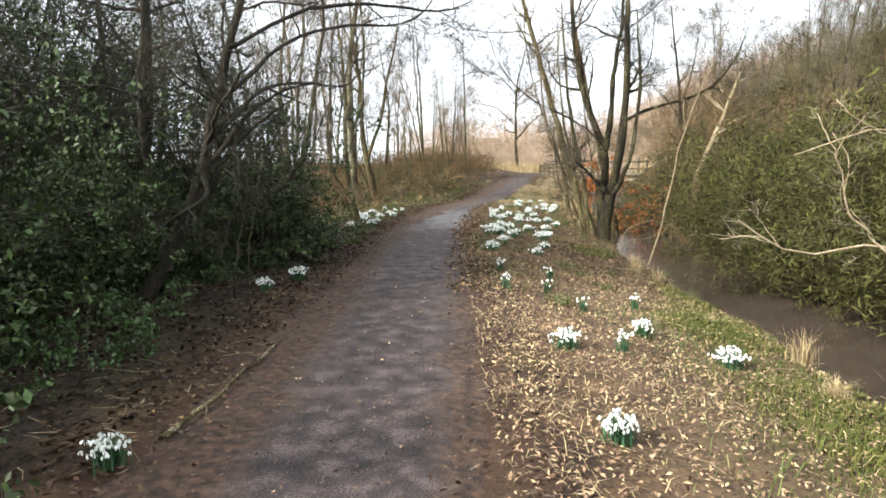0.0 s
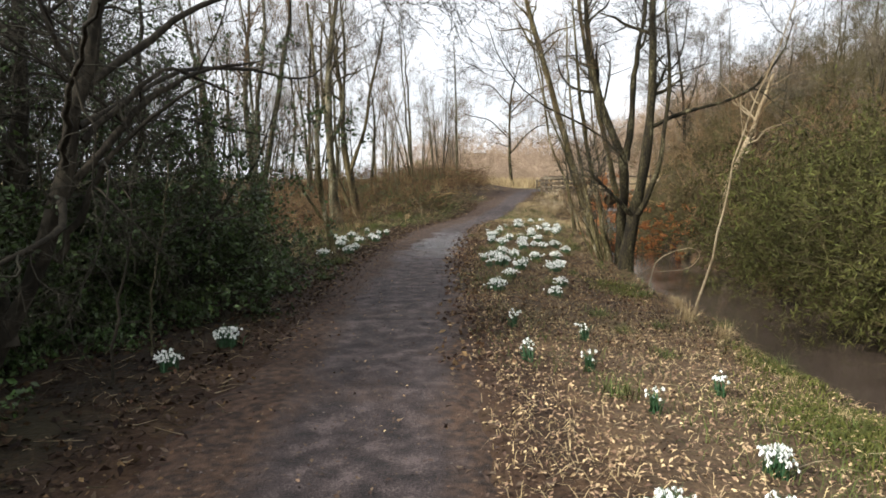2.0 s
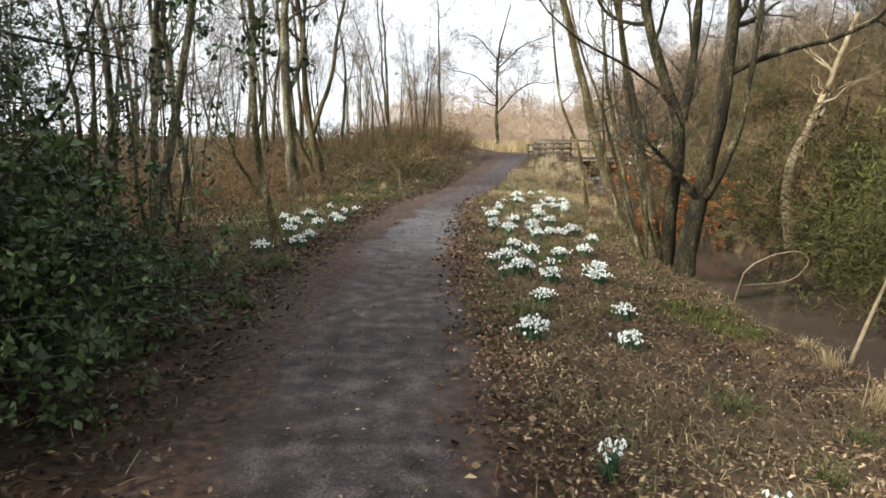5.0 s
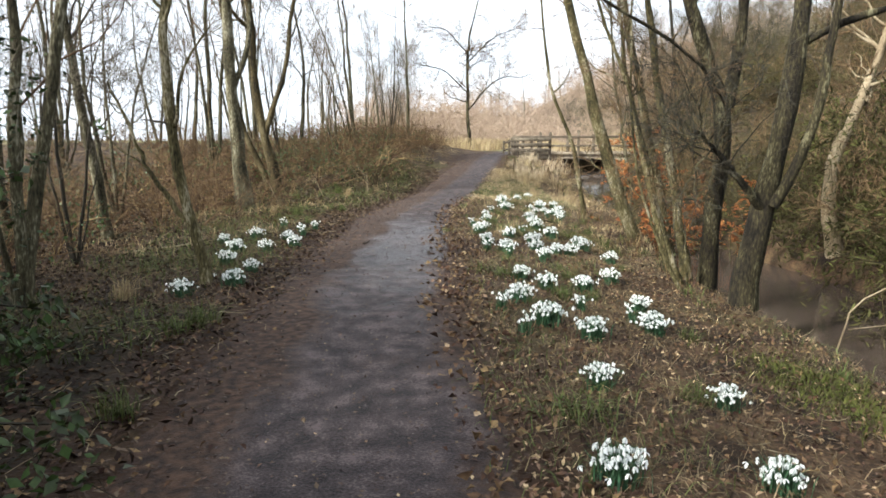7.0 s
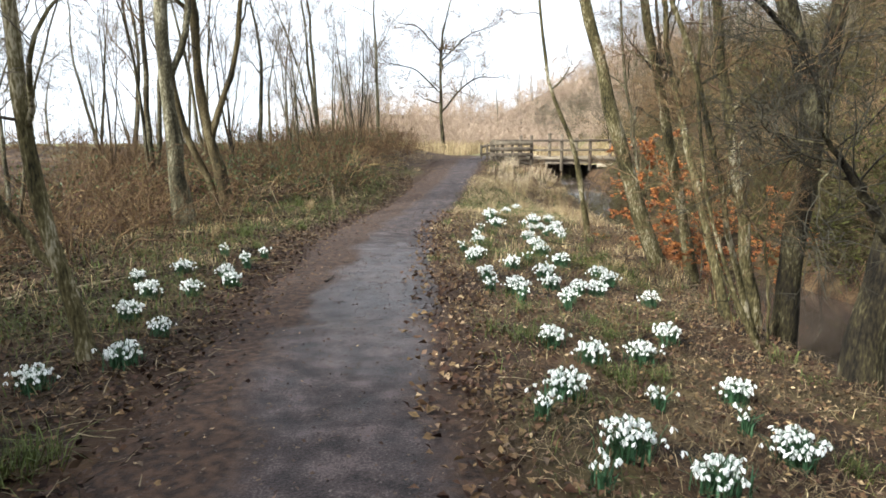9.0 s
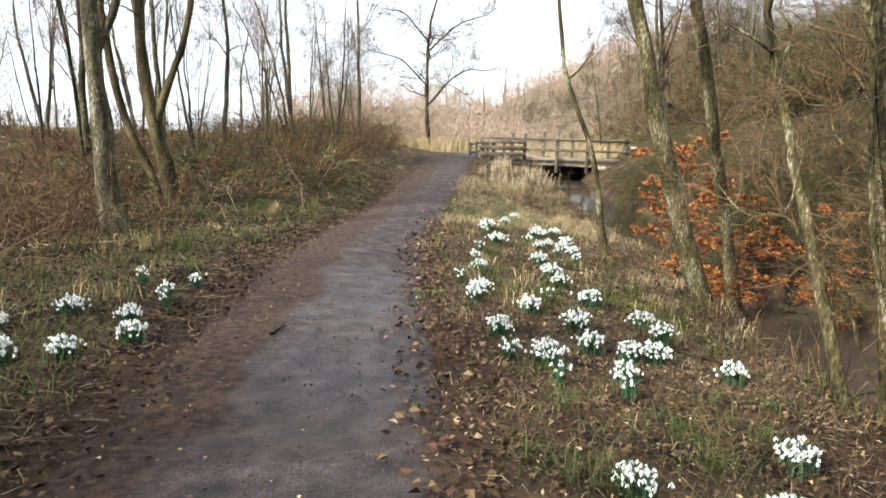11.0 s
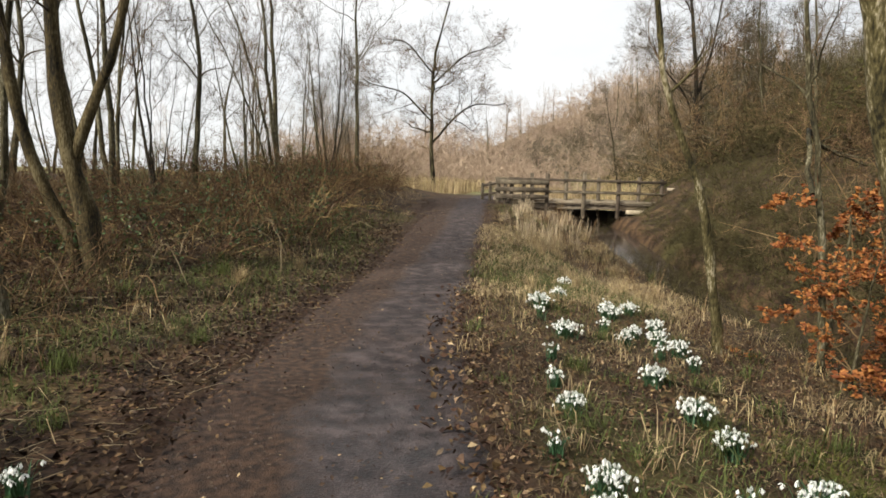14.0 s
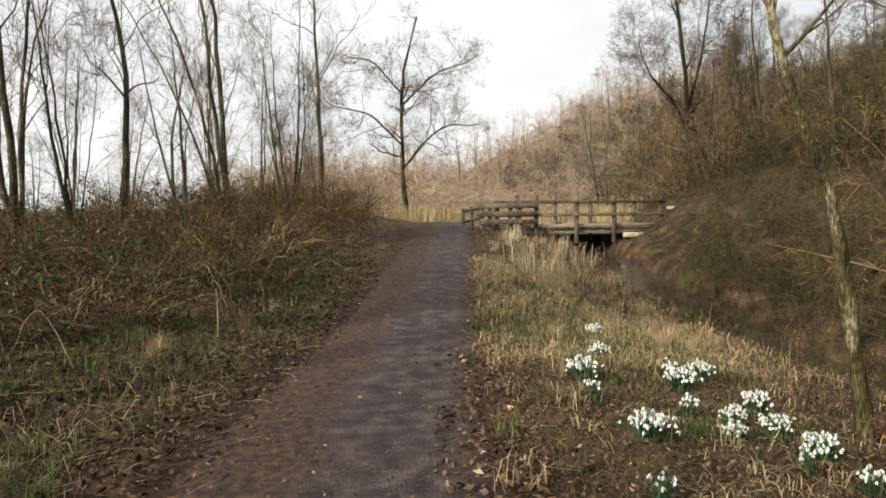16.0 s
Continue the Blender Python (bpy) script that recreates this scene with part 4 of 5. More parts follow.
for y in (-.78, .62):
    plank("beam", (-2.9, y, -.2), (2.8, y + .16, -.06), TIMBER_PALE)
for i in range(38):
    x = -2.95 + i * .153
    plank("deck_board", (x, -.85 + .01 * (i % 3), -.055), (x + .14, .85 - .008 * (i % 4), -.012))
for y in (-.9, .82):
    for k, (x, top) in enumerate(((-2.75, .84), (-1.5, 1.0), (-.17, 1.07), (1.1, .86), (2.72, .9))):
        plank("post", (x - .055, y - .05, -.5), (x + .055, y + .06, top + .02 * k * (y > 0)))
    plank("top_rail", (-2.9, y - .095, .74), (2.85, y - .052, .83))
    plank("middle_rail", (-2.9, y - .095, .34), (2.85, y - .052, .41))
    plank("kerb_board", (-2.9, y + .08, 0), (2.8, y + .15, .1), TIMBER_PALE)
for x0, x1, y0, y1 in ((-2.75, -3.15, .9, 1.6),):
    for k in (.5, 1.0):
        x, y = x0 + (x1 - x0) * k, y0 + (y1 - y0) * k
        plank("approach_post", (x - .05, y - .05, -.6), (x + .05, y + .05, .72 - .12 * k))
    for z, name in ((.5, "approach_rail"), (.15, "approach_rail")):
        g = Geo()
        tubes(g, np.array([[(x0, y0, z + .12), (x1, y1, z)]]), np.array([[.05, .05]]), 6)
        part(name, g, TIMBER, bridge)
plank("abutment", (-3.3, -.8, -1.6), (-1.35, .8, -.3), BRICKWORK)
plank("abutment", (1.5, -.8, -1.6), (3.2, .8, -.3), BRICKWORK)
# invented block closing the opening below the deck, so that it looks black
plank("retaining_wall", (-1.35, .78, -1.6), (1.5, 1.05, -.3), BRICKWORK)
plank("coping", (1.45, -1.0, -.34), (2.9, -.79, -.2), TIMBER_PALE)
for x, top in ((-3.25, .62), (-2.35, .74), (-2.05, .8), (-3.0, .7)):
    plank("post", (x - .05, -1.02, -.7), (x + .05, -.92, top))
for z in (.12, .36, .6):
    plank("side_board", (-3.35, -1.06, z), (-1.5, -1.022, z + .15))
for x in (3.9, 5.2):
    plank("fence_post", (x - .05, -1.0, -.9), (x + .05, -.9, .72))
plank("fence_rail", (2.85, -1.045, .52), (5.3, -1.002, .62), TIMBER_PALE)


# ---- snowdrops ----
def snowdrops(label, seed, bloom, blades_n, wide):
    """A clump of snowdrops: strap leaves, bent stalks and hanging white blooms."""
    rng = np.random.default_rng(seed)
    thing = tagged(new("snowdrop_clump"), label, "snowdrops", "snowdrops along the path")
    g = Geo()
    p = np.column_stack([rng.normal(0, wide * .45, (blades_n, 2)), np.full(blades_n, -.01)])
    blades(g, rng, p, np.full(blades_n, .155), np.full(blades_n, .006), .4, .3)
    tagged(part("foliage", g, SNOW_LEAF, thing), kind="stuff")
    root = rng.normal(0, wide * .4, (bloom, 2))
    hgt = .105 + .075 * rng.random(bloom) + .05 * np.exp(-(np.linalg.norm(root, axis=1) / wide) ** 2 * 4)
    out = root * (1.05 + .5 * rng.random((bloom, 1))) + rng.normal(0, .014, (bloom, 2))
    tip = out + unit(out + rng.normal(0, .02, out.shape)) * .022
    P = np.stack([np.column_stack([root, np.zeros(bloom)]), np.column_stack([(root + out) / 2, hgt * .6]), np.column_stack([out, hgt]), np.column_stack([tip, hgt - .006])], 1)
    g = Geo()
    tubes(g, P, np.full((bloom, 4), .0016), 3)
    tagged(part("stalk_work", g, SNOW_LEAF, thing), kind="stuff")
    for k in range(bloom):
        ob = part("bloom", BLOOMS[k % 3], SNOW_PETAL, thing)
        ob.matrix_basis = pose(*P[k, 3], rng.uniform(-28, 28), rng.uniform(-28, 28), rng.uniform(0, 360)) @ Matrix.Scale(rng.uniform(.85, 1.2), 4)
    return thing


def bloom_mesh(spread):
    """One hanging bloom: three cupped petals below a small green knob."""
    g = Geo()
    L = .030
    for k in range(3):
        a = k * 2.094
        d, t = np.array((math.cos(a), math.sin(a), 0)), np.array((-math.sin(a), math.cos(a), 0))
        mid, end = -UP * L * .55 + d * L * (.2 + spread * .3), -UP * L + d * L * spread * .75
        g.add([(0, 0, .002), mid + t * L * .3, end, mid - t * L * .3, mid + d * L * .12], [(0, 1, 4), (1, 2, 4), (2, 3, 4), (3, 0, 4)])
    return g.mesh("bloom", SNOW_PETAL)


BLOOMS = [bloom_mesh(.3), bloom_mesh(.5), bloom_mesh(.75)]
full = [snowdrops("dense clump of white snowdrops with green leaves", 301 + i, 58 + 5 * i, 120, .105) for i in range(4)]
small = [snowdrops("small clump of a few white snowdrops", 311 + i, 8 + 4 * i, 40, .05) for i in range(3)]
near_bank = ((1.01, 3.64, 1.0), (1.06, 5.54, 1.0), (1.56, 5.56, 0.75), (2.53, 5.67, 1.0), (1.93, 6.27, 1.0), (1.55, 7.24, 0.75), (2.35, 7.99, 0.75), (1.29, 8.14, 0.5), (0.8, 8.33, 0.5),
    (1.51, 9.25, 0.75), (0.85, 9.65, 0.75), (1.71, 11.93, 1.0), (0.88, 11.94, 1.25), (1.99, 12.95, 1.0), (1.2, 13.1, 1.0), (1.51, 14.17, 1.0), (0.98, 14.25, 0.5), (1.23, 14.56, 1.25),
    (2.18, 14.56, 1.25), (2.14, 14.94, 0.5))
middle_bank = ((0.93, 15.06, 0.5), (1.76, 15.29, 0.5), (1.17, 15.38, 1.25), (2.46, 15.56, 1.25), (1.61, 16.07, 1.25), (2.08, 16.23, 1.0), (1.42, 16.46, 1.0), (2.63, 16.89, 1.25), (1.98, 17.68, 0.75),
    (1.57, 17.84, 0.75), (3.12, 18.25, 1.0), (2.62, 18.56, 1.0), (2.14, 18.71, 1.25), (1.44, 18.97, 1.0), (3.05, 19.23, 1.25), (2.23, 19.29, 1.25), (3.1, 19.75, 1.25), (1.95, 19.77, 1.25),
    (2.79, 20.32, 1.0), (1.62, 20.45, 1.0))
far_bank = ((1.52, 20.94, 0.75), (2.7, 21.01, 1.25), (2.79, 21.55, 1.25), (1.88, 21.65, 1.0), (1.95, 22.16, 0.75), (2.89, 22.39, 1.0), (2.21, 22.94, 0.5), (3.55, 23.46, 0.75), (3.9, 23.72, 1.25),
    (2.7, 23.92, 1.25), (3.4, 23.98, 1.0), (3.41, 24.54, 0.75), (4.15, 24.7, 1.25), (2.72, 24.82, 0.75), (3.84, 25.37, 1.25), (2.92, 25.46, 1.25), (3.43, 26.17, 1.0), (4.05, 27.54, 1.0))
other_side = ((-2.18, 8.02, 1.0), (-1.95, 8.85, 1.0), (-2.87, 10.52, .5), (-2.22, 11.33, .75), (-2.21, 16.01, 1.0), (-1.77, 16.4, 1.0), (-1.71, 17.16, 1.0), (-2.14, 17.76, 1.0), (-2.18, 18.55, 1.25),
              (-1.78, 18.63, 1.0), (-1.43, 18.97, 1.0), (-2.5, 19.28, 1.0), (-1.57, 19.46, 1.0), (-2.1, 19.7, 1.0), (-1.4, 19.95, .75), (-1.46, 20.28, .75), (-1.28, 20.77, .75), (-1.83, 20.88, .75), (-1.75, 3.3, 1.1))
fill = np.random.default_rng(77)
extra = tuple((float(np.interp(y, PATH_Y, PATH_X)) + float(fill.uniform(1.35, 2.6)), float(y), float(fill.choice((.5, .75, 1.0)))) for y in fill.uniform(17, 21, 7))
extra += ((3.91, 25.64, .75), (4.28, 25.7, 1.0), (3.72, 24.41, 1.0), (3.87, 24.12, 1.0), (3.76, 23.2, .75))
rng = random.Random(4)
used = set()
for x, y, s in near_bank + middle_bank + far_bank + other_side + extra:
    kinds = full if s >= 1 else small
    model = kinds[rng.randrange(len(kinds))]
    k = s * rng.uniform(.8, 1.0) if s >= 1 else (.85 + s * .2)
    m = pose(x, y, float(height(x, y)), 0, 0, rng.uniform(0, 360)) @ Matrix.Diagonal((k, k, (k + 1) / 2, 1))
    if model in used:
        copy_thing(model, m)
    else:
        used.add(model)
        model.matrix_basis = m


# ---- grass tufts, sticks ----
def tuft(label, seed, n, h, wide, mat, width=.004, lean=.5):
    r = np.random.default_rng(seed)
    thing = tagged(new("grass_tuft"), label, "grass", "grass tufts")
    g = Geo()
    blades(g, r, np.column_stack([r.normal(0, wide, (n, 2)), np.full(n, -.03)]), np.full(n, h), np.full(n, width), lean, .35)
    tagged(part("foliage", g, mat, thing), kind="stuff")
    return thing


dry = [tuft("tuft of tall straw-coloured dry grass", 401, 130, .5, .1, STRAW, .0045, .4), tuft("tuft of bleached dry grass", 402, 90, .32, .09, STRAW, .004, .7)]
tall = [tuft("stand of tall pale dead reeds by the bridge", 405, 40, 1.0, .24, REED, .01, .3)]
lush = [tuft("tuft of green winter grass", 411, 130, .26, .09, GRASS, .004, .7), tuft("low tuft of green and yellow grass", 412, 110, .18, .1, GRASS, .004, .9)]
plant(tall, [(5.2, 33.4), (5.7, 33.0), (6.1, 33.8), (6.6, 34.6), (6.9, 33.9), (5.0, 34.6), (6.4, 36.0), (5.9, 36.4), (6.7, 35.2), (5.0, 32.4), (6.3, 37.4), (6.7, 38.0), (7.2, 37.2), (5.5, 35.2), (7.4, 36.2), (5.4, 32.0), (6.2, 32.6)], 21, .5, 1.05, 0, 7)
bank_edge = [(np.interp(y, STREAM_Y, STREAM_X) - 1.7 + .75 * float(ease(18, 25, y)) + .35 * math.sin(y * 7.3), y) for y in np.arange(4, 13, .5)]
plant(dry, bank_edge + [(-2.75, 15.9), (-2.85, 16.1), (-.96, 26.9), (-1.3, 24.2), (-2.3, 22.9), (3.98, 30), (-.2, 28.3), (-1.6, 25.6)] + spots(22, 55, 2.2, 7, 26.5, 36, lambda x, y: off_path(x, y) > 1.3 and off_stream(x, y) < -1.4, .35), 23, .4, .8, 0, 12)
plant(lush, [(-1.76, 14.9), (-1.9, 14.7), (-1.7, 12.9), (2.1, 17.2), (1.7, 15.7), (-1.6, 27.3), (-2.2, 26.0), (-1.0, 28.0)] + spots(24, 40, -4, 4.5, 7, 31, lambda x, y: (1.3 < off_path(x, y) and off_stream(x, y) < -1.7) or (-3.2 < off_path(x, y) < -1.5 and y > 20), .5), 25, .6, 1.1, 0, 8)


def stick(label, a, b, r, mat, seed):
    q = np.random.default_rng(seed)
    P = smoothed([a, (np.array(a) + np.array(b)) / 2 + q.normal(0, .04, 3) * (1, 1, .3), b], 9, q, .01)
    thing = tagged(new("fallen_branch"), label, "branch", "fallen branches")
    g = Geo()
    R = np.linspace(r, r * .4, 9)
    tubes(g, P[None], R[None], 6)
    part("limb", g, mat, thing)
    for line, radii in zip(*sprout(q, P[None], R[None], 3, .25, 45, 4, .3, .2, .2, .5, .4, .003)):
        g = Geo()
        tubes(g, line[None], radii[None], 4)
        part("side_twig", g, mat, thing)
    return thing


def resting(x, y, lift=.015):
    return (x, y, float(height(x, y)) + lift)


for i, (x0, y0, x1, y1, r, mat, label) in enumerate((
        (-.42, 19.1, -.33, 19.45, .012, BARK_DARK, "short dark stick lying on the mud"),
        (-3.6, 18.6, -1.9, 20.4, .022, BARK_PALE, "pale fallen branch on the litter"),
        (-3.9, 23.4, -2.4, 24.0, .03, BARK_PALE, "pale fallen branch on the litter"),
        (-1.6, 3.6, -1.45, 5.6, .02, BARK_MOSS, "mossy stick lying along the path's edge"),
        (3.0, 22.6, 4.1, 21.8, .016, BARK_BROWN, "mossy branch lying on the bank"),
        (3.7, 24.6, 4.7, 23.9, .013, BARK_PALE, "pale stick lying on the bank"),
        (2.9, 19.2, 3.8, 18.1, .014, BARK_BROWN, "mossy branch lying on the bank"),
        (1.3, 8.2, 1.6, 8.9, .012, BARK_DARK, "dark stick on the leaf litter"),
        (-2.9, 25.6, -1.2, 26.0, .015, BARK_PALE, "pale stick on the litter"))):
    stick(label, resting(x0, y0), resting(x1, y1), r, mat, 500 + i)


arch = random.Random(8)
for i in range(26):
    y = arch.uniform(24.5, 38)
    x = float(np.interp(y, PATH_Y, PATH_X)) - arch.uniform(2.0, 3.6)
    a, L = arch.uniform(0, 6.28), arch.uniform(.5, 1.1)
    q = np.random.default_rng(700 + i)
    top = np.array(resting(x + math.cos(a) * L, y + math.sin(a) * L, .08))
    mid = np.array(resting(x + math.cos(a) * L * .5, y + math.sin(a) * L * .5, arch.uniform(.25, .7)))
    g = Geo()
    tubes(g, smoothed([resting(x, y, -.03), mid, top], 9, q, .012)[None], np.linspace(.008, .003, 9)[None], 5)
    tagged(part("dead_stem", g, BARK_PALE if i % 2 else BRAMBLE), "arching dead bramble stem at the thicket's edge", "stem", "dead stems")


# ---- uncountable cover ----
def stuff(name, geo, mat, label, category, smooth=False):
    return tagged(part(name, geo, mat, None, smooth=smooth), label, category, kind="stuff")


def scatter(seed, n, xa, xb, ya, yb, keep):
    r = np.random.default_rng(seed)
    p = np.column_stack([r.uniform(xa, xb, n), r.uniform(ya, yb, n)])
    return p[keep(p[:, 0], p[:, 1], r.random(n))], r


def bank_zone(x, y, u):
    d, s = x - np.interp(y, PATH_Y, PATH_X), x - np.interp(y, STREAM_Y, STREAM_X)
    return (d > .72 + .5 * u) & (s < -1.4 + .5 * ease(18, 25, y))


def left_zone(x, y, u):
    d = x - np.interp(y, PATH_Y, PATH_X)
    return (d < -.72 - .5 * u) & (d > -6.5)


def lay(p, r, lift=.012):
    q = ground_at(p)
    q[:, 2] += lift * (.3 + r.random(len(q)))
    return q


def thinned(x, y, u, share):
    """Most of the dry cover lies on the first stretch of the bank."""
    return bank_zone(x, y, u) & ((y + 1.5 * rough_noise(x, y, .9, 35) < 11) | (np.sin(x * 977 + y * 613) * .5 + .5 < share))


p, r = scatter(601, 150000, .3, 9, 1.5, 38, lambda x, y, u: thinned(x, y, u, .07))
g = Geo()
leaves(g, r, lay(p, r, .03), np.full(len(p), .036), .6, 2.2, .35)
stuff("tan_leaf_litter", g, LITTER_TAN, "pale tan dead leaves strewn over the bank", "leaf litter")
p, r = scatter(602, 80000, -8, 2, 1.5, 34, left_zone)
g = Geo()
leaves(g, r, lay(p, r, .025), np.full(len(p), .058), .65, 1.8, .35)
stuff("dark_leaf_litter", g, LITTER_DARK, "rotting leaves strewn under the trees, darkened for their shade", "leaf litter")
p, r = scatter(620, 60000, .3, 9, 9, 38, bank_zone)
g = Geo()
leaves(g, r, lay(p, r, .03), np.full(len(p), .044), .55, 1.9, .4)
stuff("bank_leaf_litter", g, LITTER_BROWN, "dull brown dead leaves among the snowdrops", "leaf litter")
p, r = scatter(603, 34000, -8, 2, 12, 34, left_zone)
g = Geo()
leaves(g, r, lay(p, r, .02), np.full(len(p), .05), .7, 1.7)
stuff("pale_leaf_litter", g, LITTER_BROWN, "scattered brown dead leaves under the trees", "leaf litter")
p, r = scatter(604, 70000, .3, 9, 1.5, 38, lambda x, y, u: thinned(x, y, u, .16) & (rough_noise(x, y, 1.6, 31) + 1.4 * (u - .5) > -.1))
g = Geo()
blades(g, r, lay(p, r, 0), np.full(len(p), .07), np.full(len(p), .0024), 1.7, .4)
stuff("dry_turf", g, STRAW, "matted straw-coloured grass on the bank", "grass")
p, r = scatter(605, 70000, .3, 9, 1.5, 38, lambda x, y, u: bank_zone(x, y, u) & (rough_noise(x, y, 1.3, 32) + 1.2 * (u - .5) > .42))
g = Geo()
blades(g, r, lay(p, r, 0), np.full(len(p), .1), np.full(len(p), .003), 1.0, .4)
stuff("green_turf", g, GRASS, "patchy green winter grass on the bank", "grass")
p, r = scatter(606, 60000, -8, 3, 14, 36, lambda x, y, u: (np.abs(x - np.interp(y, PATH_Y, PATH_X) + 3) < 2.1 - .8 * u) & (rough_noise(x, y, 1.3, 33) + 1.2 * (u - .5) > .2 - .5 * (y > 24)))
g = Geo()
blades(g, r, lay(p, r, 0), np.full(len(p), .13), np.full(len(p), .0036), .9, .4)
stuff("verge_grass", g, GRASS, "patchy green grass on the verge under the trees", "grass")
p, r = scatter(607, 12000, -8, 4, 18, 44, lambda x, y, u: (np.abs(x - np.interp(y, PATH_Y, PATH_X) + 3.4) < 2.2 - .8 * u) & (rough_noise(x, y, 1.5, 34) + 1.4 * (u - .5) > 0))
g = Geo()
blades(g, r, lay(p, r, 0), np.full(len(p), .17), np.full(len(p), .003), 1.3, .5)
stuff("dead_stalks", g, STRAW, "flattened dead stalks along the bramble edge", "grass")
p, r = scatter(608, 26000, 5, 30, 3, 46, lambda x, y, u: (x - np.interp(y, STREAM_Y, STREAM_X) > 1.4) & (x - np.interp(y, STREAM_Y, STREAM_X) < 4 + 12 * u))
g = Geo()
blades(g, r, lay(p, r, 0), np.full(len(p), .3), np.full(len(p), .005), 1.1, .6)
stuff("slope_grass", g, OLIVE_LEAF, "rank olive-brown grass on the far bank", "grass")
p, r = scatter(619, 7000, 4.5, 10, 41.3, 47, lambda x, y, u: x - np.interp(y, PATH_Y, PATH_X) > 1)
g = Geo()
blades(g, r, lay(p, r, 0), np.full(len(p), .3), np.full(len(p), .007), .5, .4)
stuff("bleached_grass", g, REED, "bleached dry grass behind the footbridge", "grass")
p, r = scatter(609, 16000, -2, 20, 47, 62, lambda x, y, u: np.abs(x - np.interp(y, PATH_Y, PATH_X)) > 1)
g = Geo()
blades(g, r, lay(p, r, 0), np.full(len(p), .7), np.full(len(p), .01), .35, .4)
stuff("pale_field_grass", g, STRAW, "pale dry grass in the clearing", "grass")
p, r = scatter(612, 40000, -3, 7, 1.5, 40, lambda x, y, u: np.abs(np.abs(x - np.interp(y, PATH_Y, PATH_X)) - 1.15) < .5 * u)
g = Geo()
leaves(g, r, lay(p, r, .02), np.full(len(p), .05), .65, 1.9, .35)
stuff("edge_litter", g, LITTER_PATH, "dark wet leaves drifted along the path's edges", "leaf litter")
for cx, cy, rad, n, sd in ((3.0, 7.2, .55, 5000, 613), (2.9, 4.3, .7, 6000, 614), (3.4, 9.0, .4, 2500, 615), (3.5, 20.6, .5, 2500, 616), (3.0, 13.4, .45, 2000, 617)):
    r = np.random.default_rng(sd)
    p = np.column_stack([cx + r.normal(0, rad * .5, n), cy + r.normal(0, rad, n)])
    g = Geo()
    blades(g, r, lay(p, r, 0), np.full(n, .06), np.full(n, .004), .9, .4)
    stuff("moss_patch", g, MOSS, "soft yellow-green moss patch on the ground", "moss")
def flat_twigs(name, mat, seed, n, label, xa, xb, ya, yb, keep):
    p, r = scatter(seed, n, xa, xb, ya, yb, keep)
    q, a = lay(p, r, .02), r.random(len(p)) * 6.28
    L = .06 + .22 * r.random(len(p)) ** 2
    e = q + np.column_stack([np.cos(a) * L, np.sin(a) * L, .01 + .03 * r.random(len(p))])
    m = (q + e) / 2 + r.normal(0, .008, q.shape)
    g = Geo()
    tubes(g, np.stack([q, m, e], 1), np.linspace(1, .5, 3)[None] * (.0022 + .003 * r.random((len(p), 1))), 3)
    stuff(name, g, mat, label, "twigs")


flat_twigs("fallen_twigs", BARK_PALE, 630, 5000, "pale twigs strewn over the leaf litter", -6, 2, 3, 34, left_zone)
flat_twigs("fallen_twigs", BARK_BROWN, 631, 5000, "dark twigs strewn over the leaf litter", -6, 2, 3, 34, left_zone)
flat_twigs("fallen_twigs", BARK_PALE, 632, 2200, "pale twigs and stalks strewn over the bank", .3, 8, 2, 36, bank_zone)
p, r = scatter(633, 16000, 2.2, 6, 25.8, 33.5, lambda x, y, u: bank_zone(x, y, u) & (rough_noise(x, y, 1.1, 36) + u > .2))
g = Geo()
blades(g, r, lay(p, r, 0), np.full(len(p), .14), np.full(len(p), .0036), 1.5, .4)
stuff("straw_turf", g, STRAW, "thick pale straw grass on the sunny bank", "grass")
p, r = scatter(634, 9000, 2.2, 5, 25.5, 31, lambda x, y, u: bank_zone(x, y, u) & (rough_noise(x, y, 1.1, 37) + u > .6))
g = Geo()
blades(g, r, lay(p, r, 0), np.full(len(p), .13), np.full(len(p), .004), .9, .4)
stuff("sunny_turf", g, GRASS, "fresh green grass on the sunny bank", "grass")
p, r = scatter(660, 150000, .3, 9, 9, 36, lambda x, y, u: bank_zone(x - .12, y, u) & (rough_noise(x, y, 1.9, 51) + 1.6 * (u - .5) > -.55))
g = Geo()
blades(g, r, lay(p, r, 0), np.full(len(p), .075), np.full(len(p), .0023), 1.9, .45)
stuff("bank_thatch", g, THATCH, "matted brown dead grass over the flower bank", "grass")
p, r = scatter(661, 60000, -6, 3, 15, 40, lambda x, y, u: left_zone(x + .35, y, u) & (x - np.interp(y, PATH_Y, PATH_X) > -4.2) & (rough_noise(x, y, 1.7, 52) + 1.6 * (u - .5) > -.1))
g = Geo()
blades(g, r, lay(p, r, 0), np.full(len(p), .1), np.full(len(p), .0026), 1.9, .45)
stuff("verge_thatch", g, THATCH, "matted brown dead grass along the verge", "grass")
p, r = scatter(662, 26000, -4, 3, 22, 33, lambda x, y, u: (np.abs(x - np.interp(y, PATH_Y, PATH_X) + 2.5) < .35 + .5 * u) & (rough_noise(x, y, 1.2, 53) + u > .45))
g = Geo()
blades(g, r, lay(p, r, 0), np.full(len(p), .12), np.full(len(p), .0032), .9, .4)
stuff("verge_turf", g, GRASS, "fresh green grass at the thicket's foot", "grass")
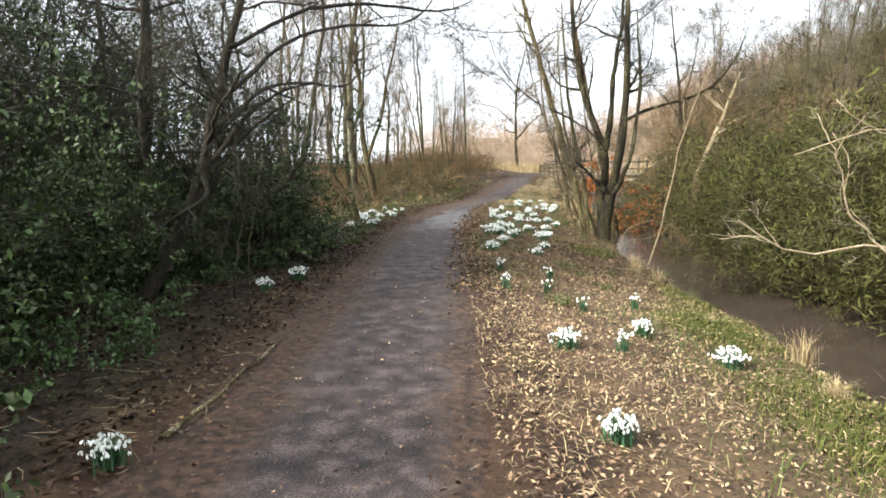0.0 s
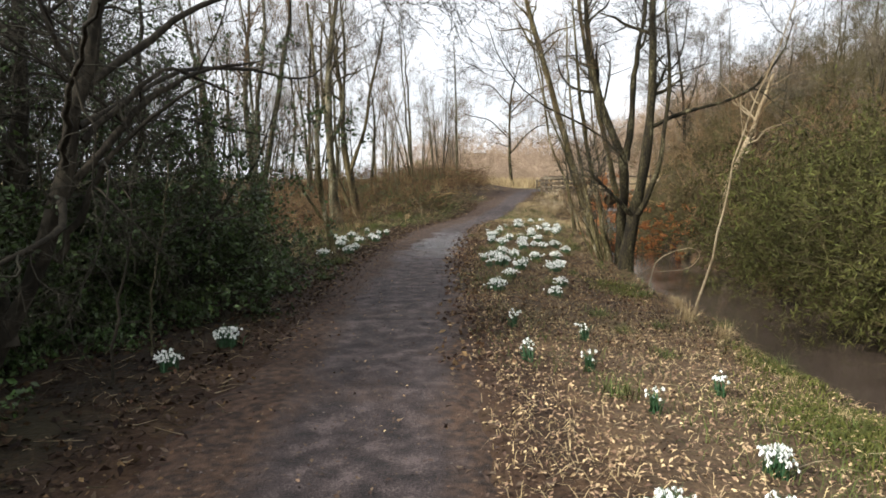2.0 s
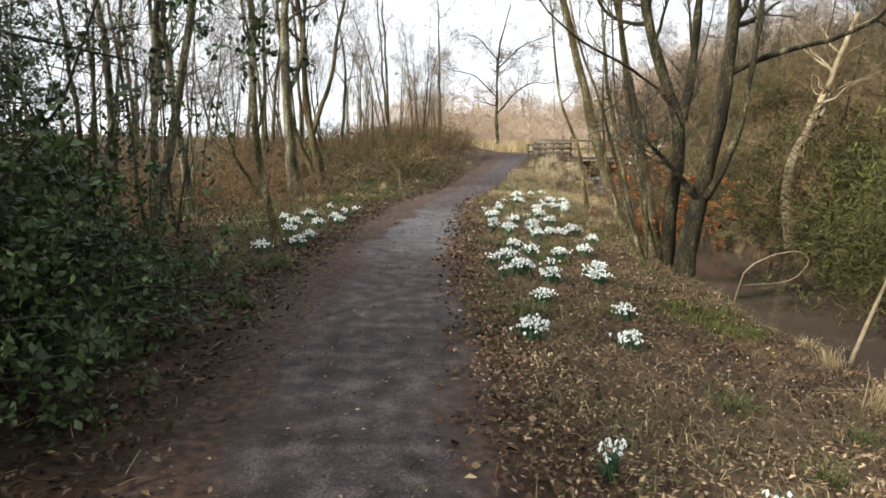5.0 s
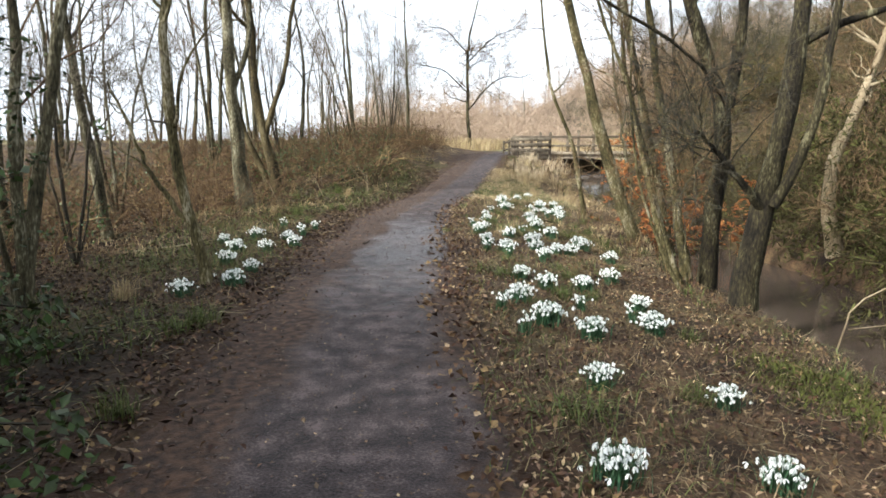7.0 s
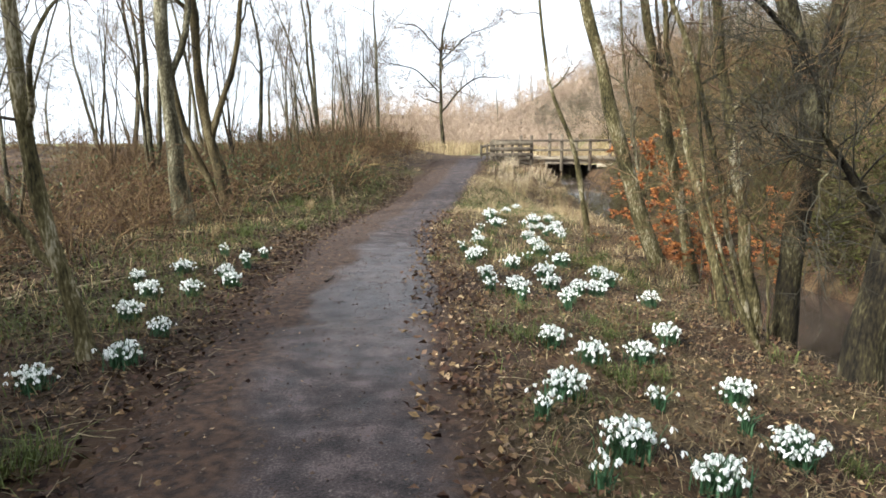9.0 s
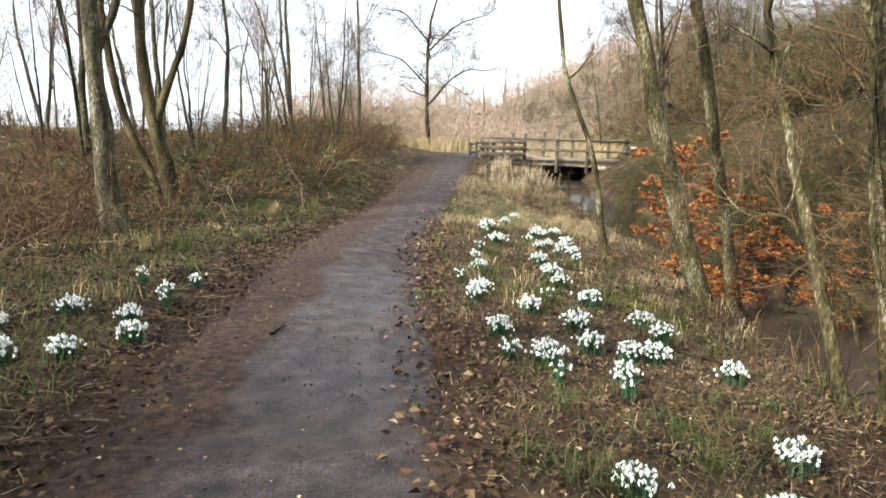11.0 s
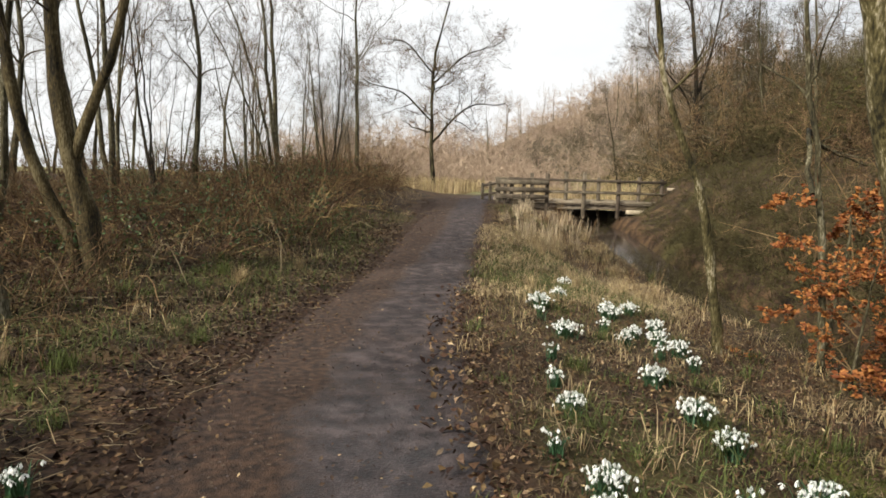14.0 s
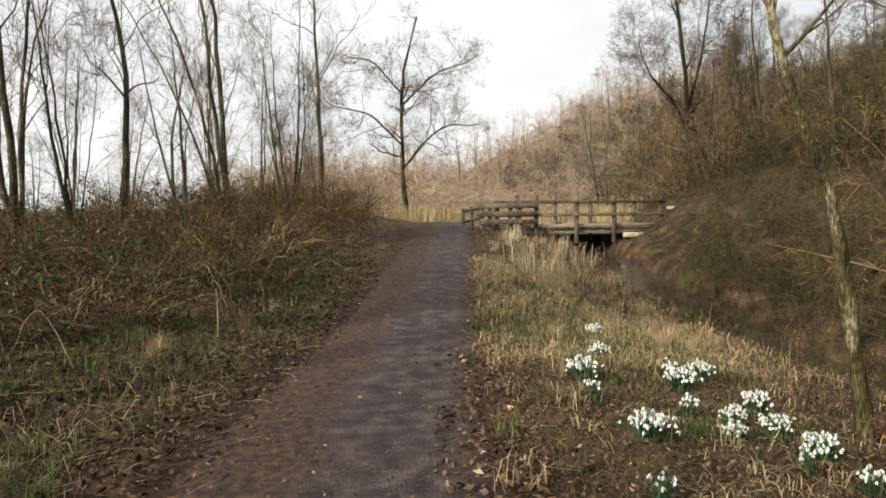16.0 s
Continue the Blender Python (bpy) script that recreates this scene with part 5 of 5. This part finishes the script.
# grit and crushed leaves on the path
p, r = scatter(610, 24000, -2.5, 6, 1.5, 42, lambda x, y, u: np.abs(x - np.interp(y, PATH_Y, PATH_X)) < .95)
g = Geo()
q = ground_at(p)
q[:, 2] += .006
leaves(g, r, q, np.full(len(q), .016), .6, 1.2, .5)
stuff("path_grit", g, STONE, "small grit trodden into the path", "grit")
p, r = scatter(611, 34000, -2.5, 6, 1.5, 42, lambda x, y, u: np.abs(x - np.interp(y, PATH_Y, PATH_X)) < 1.25 - .8 * u)
g = Geo()
q = ground_at(p)
q[:, 2] += .009
leaves(g, r, q, np.full(len(q), .028), .8, 1.6)
stuff("path_leaves", g, LITTER_PATH, "crushed brown leaves on the path", "leaf litter")
p, r = scatter(640, 2600, -2.5, 6, 1.5, 40, lambda x, y, u: np.abs(x - np.interp(y, PATH_Y, PATH_X)) < 1.3 - .9 * u)
g = Geo()
q = ground_at(p)
q[:, 2] += .012
leaves(g, r, q, np.full(len(q), .026), .7, 1.5, .35)
stuff("pale_path_leaves", g, LITTER_TAN, "scattered pale dead leaves on the path", "leaf litter")


def tussocks(name, mat, seed, centres, blades_each, high, spread, label, xa, xb, ya, yb, keep):
    """Bent blades gathered in loose tufts."""
    c, r = scatter(seed, centres, xa, xb, ya, yb, keep)
    p = np.repeat(c, blades_each, 0) + r.normal(0, spread, (len(c) * blades_each, 2))
    g = Geo()
    blades(g, r, lay(p, r, 0), np.repeat(high * (.55 + .8 * r.random(len(c))), blades_each), np.full(len(p), .0036), .75, .5)
    stuff(name, g, mat, label, "grass")


def brink(x, y, u):
    d = x - np.interp(y, STREAM_Y, STREAM_X)
    return (d > -2.3) & (d < -.7 - .5 * u)


def left_verge(x, y, u):
    d = x - np.interp(y, PATH_Y, PATH_X)
    return (d < -1.15 - .3 * u) & (d > -3.3)


tussocks("grass_tufts", STRAW, 641, 260, 26, .15, .1, "bent tufts of pale dry grass on the bank", .8, 7, 19, 33, lambda x, y, u: bank_zone(x - .3, y, u))
tussocks("green_tufts", GRASS, 642, 90, 36, .16, .07, "tufts of green grass on the bank", .8, 7, 15, 33, bank_zone)
tussocks("brink_stalks", BRAMBLE, 643, 230, 16, .42, .1, "reddish-brown dead stalks along the stream's brink", 3, 11, 17, 40, brink)
tussocks("verge_tufts", STRAW, 644, 45, 22, .17, .11, "bent tufts of pale dry grass on the verge", -5, 4, 17, 36, left_verge)
tussocks("verge_brambles", BRAMBLE, 645, 260, 12, .36, .12, "low brown dead stalks along the verge", -5, 4, 20, 38, lambda x, y, u: left_verge(x + .7, y, u))
flat_twigs("fallen_twigs", BARK_PALE, 646, 1400, "pale straw and twigs along the path's edge", -3, 5, 14, 36, lambda x, y, u: np.abs(x - np.interp(y, PATH_Y, PATH_X) + 1.1) < .45)
p, r = scatter(652, 16000, -3, 4, 3, 36, lambda x, y, u: np.abs(x - np.interp(y, PATH_Y, PATH_X) + 1.05) < .15 + .55 * u)
g = Geo()
leaves(g, r, lay(p, r, .02), np.full(len(p), .04), .6, 1.7, .4)
stuff("margin_leaves", g, LITTER_BROWN, "broken brown leaves along the path's margin", "leaf litter")
for name, mat, seed, n, label in (("drifted_leaves", LITTER_BROWN, 650, 11000, "brown curled leaves drifted beside the path"), ("drifted_leaves", LITTER_TAN, 651, 1100, "pale curled leaves drifted beside the path")):
    p, r = scatter(seed, n, 0, 4, 8, 27, lambda x, y, u: np.abs(x - np.interp(y, PATH_Y, PATH_X) - 1.0) < .1 + .38 * u)
    g = Geo()
    leaves(g, r, lay(p, r, .025), np.full(len(p), .062), .55, 1.5, .5)
    stuff(name, g, mat, label, "leaf litter")
